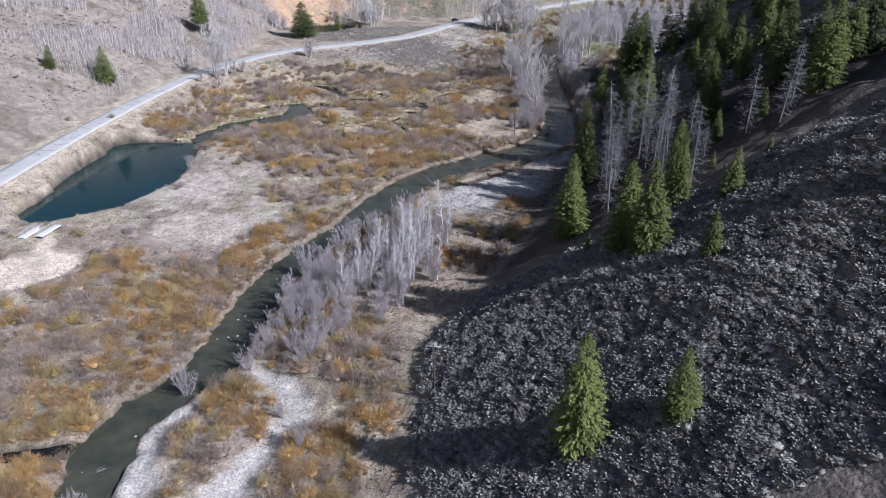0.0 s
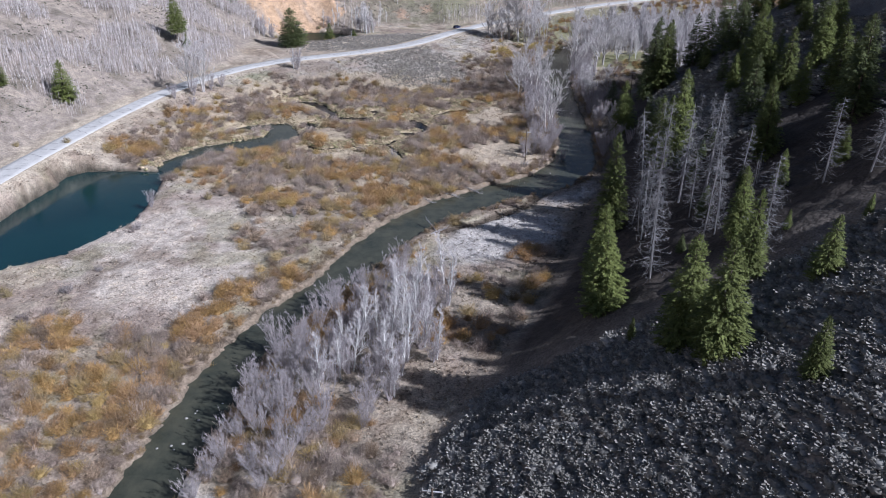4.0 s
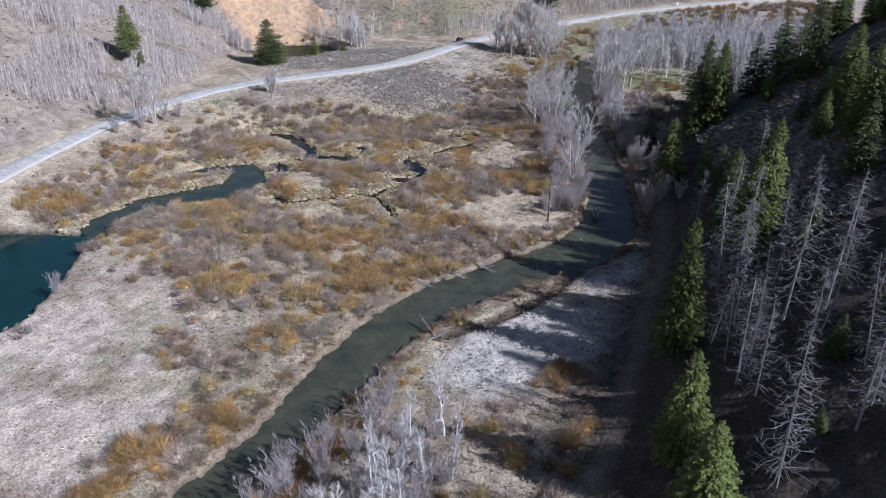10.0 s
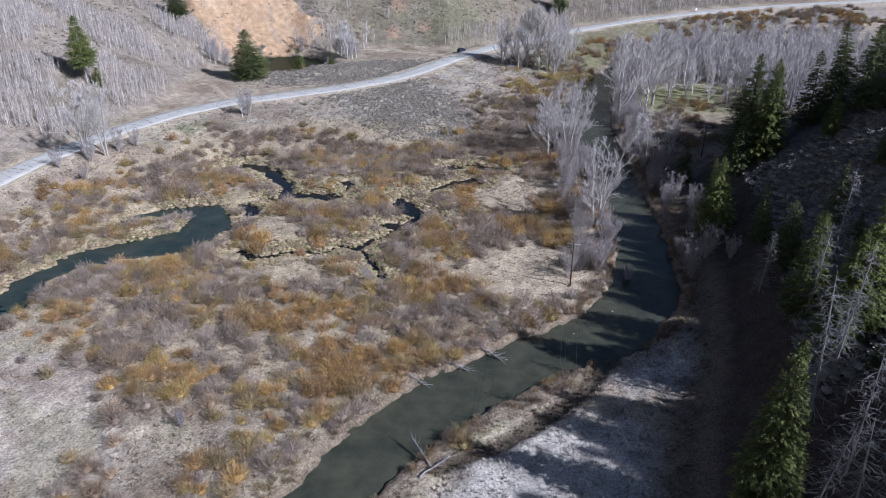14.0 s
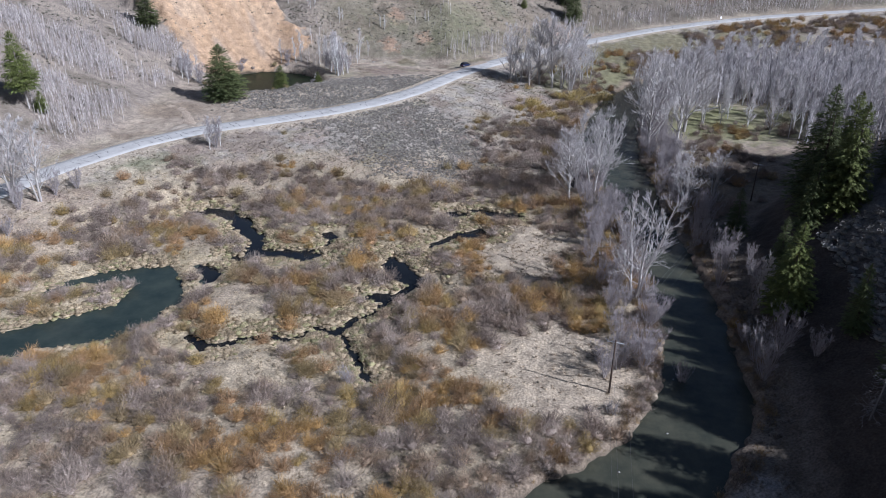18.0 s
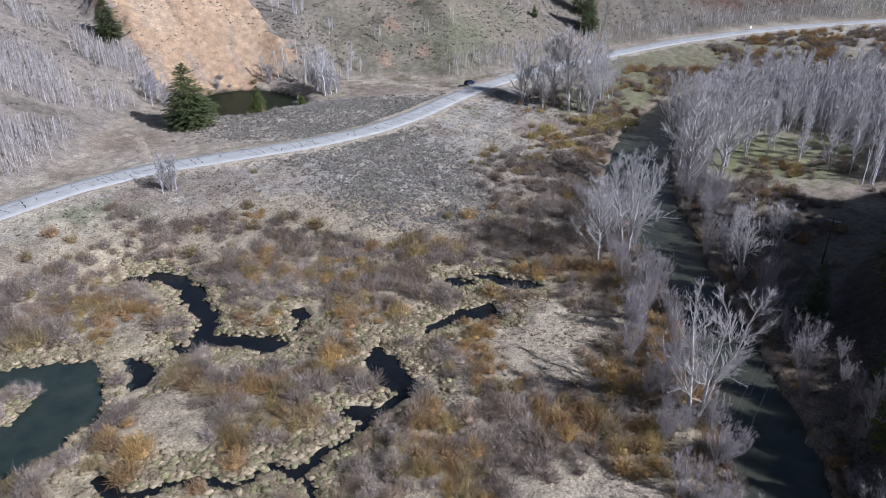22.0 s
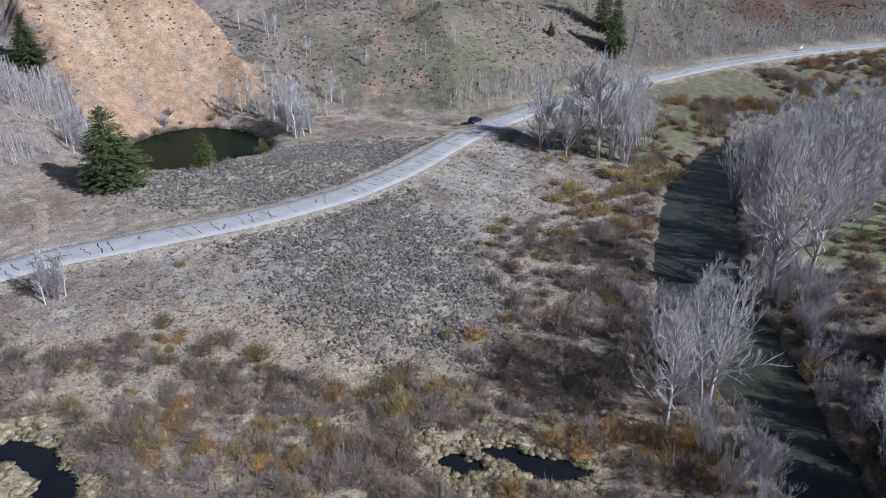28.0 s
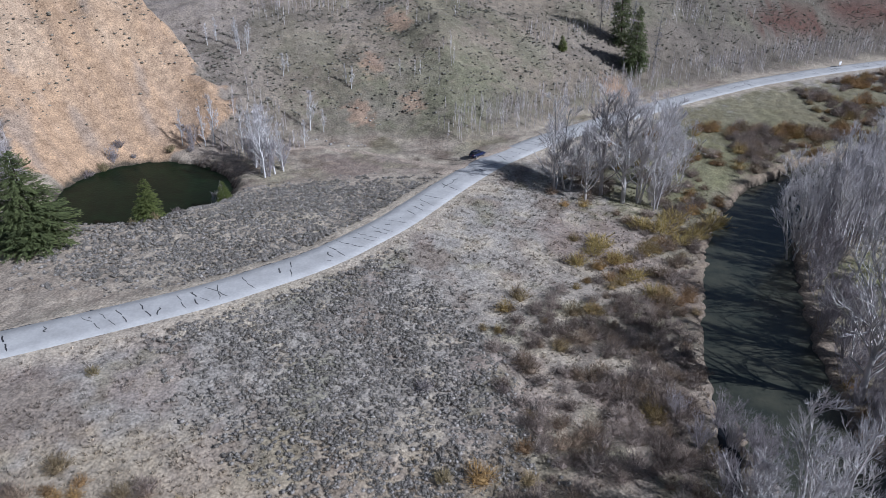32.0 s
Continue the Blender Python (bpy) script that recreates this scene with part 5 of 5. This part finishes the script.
olive_shapes = [tagged(mesh_object("olive_shrub", *shrub_shape(330 + i, stems=80, twigs=5, spread=.66, r=.010), M_WILLOW, colours=np.array((.40, .31, .12)) * (1 - .12 * i)), "olive willow clump", "shrub") for i in range(2)]
plant("olive", olive_shapes, [(x, y, 2.6 + .4 * (i % 4)) for i, (x, y) in enumerate(OLIVES)], 73, "bright olive-yellow willow clump on the river meadow", "olive willow clumps", 1.5, .04)


# ---- made things ----
def bar(p, q, r, sides=8, s=None):
    """A closed round bar from p to q."""
    v, f = tubes([p], [q], r, r if s is None else s, sides)
    caps = [[0, i + 1, i] for i in range(1, sides - 1)] + [[sides, sides + i, sides + i + 1] for i in range(1, sides - 1)]
    return v, np.concatenate([f, np.array(caps)])


def block(lo, hi, bevel=.02):
    """A box with softened edges."""
    bm = bmesh.new()
    bmesh.ops.create_cube(bm, size=1)
    size, mid = np.array(hi) - np.array(lo), (np.array(hi) + np.array(lo)) / 2
    for v in bm.verts:
        v.co = Vector(np.array(v.co) * size + mid)
    bmesh.ops.bevel(bm, geom=bm.edges[:], offset=bevel, segments=1, affect="EDGES")
    bmesh.ops.triangulate(bm, faces=bm.faces[:])
    out = np.array([v.co for v in bm.verts]), np.array([[v.index for v in f.verts] for f in bm.faces])
    bm.free()
    return out


def empty(name, m, label, category, group=""):
    root = new(name)
    root.matrix_basis = m
    root.empty_display_size = .3
    return tagged(root, label, category, group)


POLES = [(-9, -45, 10.5), (-1.5, 92.5, 9.6), (24.6, 236, 9.6), (73.7, 309, 9.8), (150, 400, 10)]
tops = []
for i, (x, y, h) in enumerate(POLES):
    a = math.atan2(POLES[min(i + 1, 4)][1] - POLES[max(i - 1, 0)][1], POLES[min(i + 1, 4)][0] - POLES[max(i - 1, 0)][0])
    z = float(ground(x, y))
    m = Matrix.Translation((x, y, z)) @ Matrix.Rotation(a, 4, "Z")
    root = empty("utility_pole", m, "brown wooden utility pole with a pale crossarm", "utility pole", "power line poles")
    part("pole", bar((0, 0, -.8), (0, 0, h), .16, 10, .11), M_POLE, root)
    part("crossarm", block((-.07, -1.25, h - .55), (.07, 1.25, h - .40)), M_METAL, root, "weathered pale crossarm")
    part("brace", bar((.08, -.6, h - .5), (.08, 0, h - 1.1), .02, 6), M_METAL, root)
    part("brace", bar((.08, .6, h - .5), (.08, 0, h - 1.1), .02, 6), M_METAL, root)
    row_ = []
    for k in (-1.15, .45, 1.15):
        part("insulator", bar((0, k, h - .40), (0, k, h - .22), .06, 8, .04), M_ASPEN, root, "white insulator")
        row_.append(m @ Vector((0, k, h - .2)))
    tops.append(row_)
for p, q in zip(tops[:-1], tops[1:]):
    for k in range(3):
        cu = bpy.data.curves.new("power_line", "CURVE")
        cu.dimensions, cu.bevel_depth, cu.bevel_resolution = "3D", .011, 1
        sp_ = cu.splines.new("POLY")
        sp_.points.add(24)
        for j in range(25):
            f = j / 24
            c = p[k].lerp(q[k], f)
            sp_.points[j].co = (c.x, c.y, c.z - (p[k] - q[k]).length * .06 * f * (1 - f), 1)
        cu.materials.append(M_WIRE)
        tagged(new("power_line", cu), "thin sagging conductor between the poles", "cable", "power line wires")

M_DOCK = mat("white_painted_aluminium", [(.62, .63, .64), (.76, .76, .76), (.82, .82, .82)], size=.7, rough=.5, bump=.1)
M_FLOAT = mat("dark_float", [(.05, .05, .055), (.09, .09, .09)], size=.6, rough=.7)
for (x, y), turn in (((-101.6, 157.2), -10), ((-97.4, 157.6), -12)):
    m = Matrix.Translation((x, y, float(ground(x, y)) + .35)) @ Matrix.Rotation(radians(turn), 4, "Z")
    root = empty("dock", m, "white aluminium dock gangway drawn up on the shore", "dock", "docks at the pond")
    for k in range(13):
        y0 = -3.4 + k * .53
        part("plank", block((-.75, y0, 0), (.75, y0 + .50, .06), .01), M_DOCK, root)
    for s in (-1, 1):
        part("side_beam", block((s * .82 - .05, -3.45, -.12), (s * .82 + .05, 3.5, .12), .02), M_DOCK, root)
        part("handrail", bar((s * .82, -3.3, 1.0), (s * .82, 3.4, 1.0), .035, 8), M_DOCK, root)
        part("mid_rail", bar((s * .82, -3.3, .55), (s * .82, 3.4, .55), .025, 8), M_DOCK, root)
        for k in range(5):
            part("rail_post", bar((s * .82, -3.3 + k * 1.67, .1), (s * .82, -3.3 + k * 1.67, 1.0), .03, 8), M_DOCK, root)
    part("float", block((-.7, 1.2, -.45), (.7, 3.3, -.13), .05), M_FLOAT, root, "dark float")
    part("float", block((-.7, -3.2, -.45), (.7, -1.6, -.13), .05), M_FLOAT, root, "dark float")

# the dark car at the turn-out
M_PAINT = mat("dark_blue_paint", [(.010, .016, .05), (.014, .022, .07)], size=1, rough=.25, bump=0, spec=.6)
M_GLASS = mat("dark_glass", [(.015, .017, .02), (.03, .03, .035)], size=1, rough=.08, bump=0, spec=.6)
M_RUBBER = mat("tyre_rubber", [(.02, .02, .02), (.04, .04, .04)], size=.2, rough=.85)
M_RIM = mat("wheel_alloy", [(.4, .4, .41), (.55, .55, .56)], size=.2, rough=.35, metal=.7, bump=0)
M_LAMP_RED = mat("tail_lamp", [(.25, .02, .02), (.32, .03, .03)], size=.3, rough=.2, bump=0)


def loft(sections):
    """A closed body through rings of points."""
    k = len(sections[0])
    v = np.array([p for s in sections for p in s], float)
    f = []
    for i in range(len(sections) - 1):
        for j in range(k):
            a, b = i * k + j, i * k + (j + 1) % k
            f += [[a, b, b + k], [a, b + k, a + k]]
    for base in (0, (len(sections) - 1) * k):
        for j in range(1, k - 1):
            f.append([base, base + j, base + j + 1] if base else [base, base + j + 1, base + j])
    return v, np.array(f)


cx, cy = 7.0, 429.2
turn = math.atan2(441 - 424, 24 - 9)
cz = float(ground(cx, cy)) + .05
car = empty("car", Matrix.Translation((cx, cy, cz)) @ Matrix.Rotation(turn, 4, "Z"), "dark blue estate car parked on the gravel turn-out", "car")


def ring(x, w, z0, z1, tuck=.12):
    return [(x, -w, z0 + .1), (x, -w, (z0 + z1) / 2), (x, -w + tuck, z1), (x, w - tuck, z1), (x, w, (z0 + z1) / 2), (x, w, z0 + .1), (x, w - .1, z0), (x, -w + .1, z0)]


part("body", loft([ring(-2.3, .78, .38, .9), ring(-2.2, .88, .28, .98), ring(-1.0, .92, .24, 1.0), ring(.9, .92, .24, .98), ring(1.7, .90, .25, .88), ring(2.25, .80, .30, .74), ring(2.35, .66, .36, .64)]), M_PAINT, car, smooth=False)
part("cabin", loft([ring(-2.1, .74, .95, 1.02), ring(-1.75, .70, .96, 1.46), ring(-.2, .70, .96, 1.54), ring(.45, .70, .96, 1.46), ring(1.15, .76, .94, .99)]), M_GLASS, car, "dark glazed cabin")
part("roof", loft([ring(-1.72, .60, 1.44, 1.50), ring(-.2, .62, 1.50, 1.58), ring(.42, .60, 1.43, 1.50)]), M_PAINT, car)
for sx in (-1.42, 1.42):
    for sy in (-.84, .84):
        wheel = part("wheel", bar((sx, sy - .11, .33), (sx, sy + .11, .33), .33, 16), M_RUBBER, car)
        part("rim", bar((sx, sy + (.112 if sy > 0 else -.112), .33), (sx, sy + (.125 if sy > 0 else -.125), .33), .2, 12), M_RIM, wheel)
for s in (-.62, .62):
    part("headlight", block((2.26, s - .14, .58), (2.36, s + .14, .68), .02), M_RIM, car)
    part("tail_lamp", block((-2.34, s - .12, .74), (-2.26, s + .12, .88), .02), M_LAMP_RED, car)

# white board beside the road
x, y = 136.5, 518
board = empty("sign", Matrix.Translation((x, y, float(ground(x, y)))) @ Matrix.Rotation(radians(35), 4, "Z"), "small white roadside board on two posts", "sign")
part("panel", block((-.75, -.03, .7), (.75, .03, 1.9), .01), M_DOCK, board)
part("post", bar((-.6, .06, -.3), (-.6, .06, 1.95), .05, 8), M_POLE, board)
part("post", bar((.6, .06, -.3), (.6, .06, 1.95), .05, 8), M_POLE, board)


# drift wood and fallen trunks
def log(name, p, q, r, twigs, label, seed, material):
    g = unit_rng(seed)
    p, q = np.array(p, float), np.array(q, float)
    pts = [p + (q - p) * f + g.normal(0, .06, 3) * (0 < f < 1) for f in np.linspace(0, 1, 6)]
    rr = np.linspace(r, r * .45, 6)
    tv = tubes(pts[:-1], pts[1:], rr[:-1], rr[1:], 7)
    root = new(name)
    tagged(root, label, "log", "drift wood")
    part("trunk", tv, material, root)
    if twigs:
        L = np.linalg.norm(q - p)
        f = g.uniform(.35, 1, twigs)[:, None]
        a = p + (q - p) * f
        b = a + (q - p) / L * g.uniform(.3, 1.6, (twigs, 1)) + g.normal(0, .75, (twigs, 3)) * [1, 1, .6] + [0, 0, .35]
        part("crown", spikes(a, b, .035), material, root)
    return root


def on(x, y, up):
    return (x, y, float(ground(x, y)) + up)


def afloat(x, y, up):
    return (x, y, GRADE * (y - 150) + up)


log("drift_log", on(-1.5, 187.5, .2), afloat(-4.5, 192, 1.9), .16, 26, "bleached drift log leaning out from the bank", 1, M_SNAG)
log("drift_log", on(-3.2, 185.2, .2), on(.8, 189.5, .5), .13, 20, "bleached root wad lodged on the bank", 2, M_SNAG)
log("fallen_tree", on(5.2, 216, .4), afloat(9.4, 212.6, .25), .14, 46, "grey fallen shrub trailing in the river", 3, M_SNAG)
log("fallen_tree", on(-1.2, 212, .4), afloat(3.6, 209.6, .25), .12, 34, "grey fallen shrub at the water's edge", 4, M_SNAG)
log("fallen_tree", on(-7.2, 208.4, .4), afloat(-3.2, 205.8, .25), .10, 30, "grey dead shrub hanging over the bank", 14, M_SNAG)
log("fallen_log", on(84, 386, .3), on(95, 391, .3), .28, 8, "pale fallen trunk lying in the grass", 5, M_SNAG)
log("drift_log", on(-54, 78, .3), afloat(-50.5, 79.5, .25), .18, 6, "bleached log across the side channel", 6, M_SNAG)
log("drift_log", on(31, 233, .2), on(33.5, 236, .2), .12, 5, "bleached log on the bank", 7, M_SNAG)
log("fallen_tree", on(-51, 71, .3), afloat(-47.5, 72.5, .4), .10, 40, "grey fallen shrub by the river", 8, M_SNAG)
log("fallen_log", on(-105, 246, .2), on(-101, 244, .2), .14, 0, "bleached log on the road bank", 9, M_SNAG)

log("fallen_tree", on(-61, 432.5, .3), on(-66, 436, 3.2), .14, 40, "dark dead tree leaning over the weedy pond", 10, M_BARK)
log("fallen_tree", on(-53, 431, .3), on(-58, 434, 2.2), .12, 40, "dark dead tree lying behind the weedy pond", 11, M_BARK)
log("fallen_tree", on(-82, 389, .3), on(-86, 391, 2.4), .12, 50, "grey dead branches beside the broad spruce", 12, M_SNAG)
g8 = unit_rng(88)
for k in range(16):
    v, f = stones[k % 5]
    r = g8.uniform(.4, 1.0)
    x, y = (-30 + g8.uniform(-4, 9), 438 + g8.uniform(-1, 2.5)) if k < 11 else (-20 + g8.uniform(-3, 3), 450 + g8.uniform(-1.5, 1.5))
    ob = mesh_object("rock", v * r, f, M_ROCK)
    ob.location = (x, y, float(ground(x, y)) + r * .1)
    tagged(ob, "pale rock lying beside the dirt track", "rock", "rocks by the track")

# boulders in the riffles
g9 = unit_rng(91)
for k in range(18):
    i = int(g9.integers(0, 5))
    s = float(g9.uniform(20, 330)) if k > 8 else float(g9.uniform(86, 100))
    j = int(s / 3.0) if k > 8 else int(np.argmin(np.abs(rp[:, 1] - g9.uniform(108, 122)) + np.abs(rp[:, 0] + 38)))
    j = min(max(j, 1), len(rp) - 2)
    off = g9.uniform(-.75, .75) * rp[j, 2]
    x, y = rp[j, 0] + rn[j, 0] * off, rp[j, 1] + rn[j, 1] * off + g9.uniform(-2, 2)
    r = g9.uniform(.35, .8)
    v, f = stones[i]
    ob = mesh_object("boulder", v * r, f, M_ROCK)
    ob.location = (x, y, GRADE * (y - 150) - r * .05)
    tagged(ob, "pale boulder breaking the river's surface", "boulder", "river boulders")

# dirt track from the turn-out and the worn patch by the pond
def track(name, line, half, label):
    p, n = strip([(a, b, 0) for a, b in line], half, 0, 1.0)
    cols_ = np.linspace(-half, half, 5)
    X = p[:, 0:1] + n[:, 0:1] * cols_ * (1 + .18 * np.sin(p[:, 1:2] * .9))
    Y = p[:, 1:2] + n[:, 1:2] * cols_
    Z = ground(X, Y) + .13
    Z[:, 0] -= .3
    Z[:, -1] -= .3
    i = np.arange(X.size).reshape(X.shape)
    return tagged(mesh_object(name, np.stack([X, Y, Z], -1).reshape(-1, 3), np.stack([i[:-1, :-1], i[:-1, 1:], i[1:, 1:], i[1:, :-1]], -1).reshape(-1, 4), M_DIRT, True), label, "track", kind="structure")


track("dirt_track", [(4, 421), (-4, 424), (-12, 428), (-22, 433), (-32, 436), (-40, 434)], 1.5, "narrow bare dirt track leaving the road")
track("dirt_track", [(-72, 344), (-75, 350), (-78, 357), (-82, 364), (-88, 368)], 1.6, "short bare dirt track leaving the road")
track("gravel_turnout", [(-2, 417), (3, 422), (8, 429), (16, 437)], 2.4, "gravel turn-out beside the road")
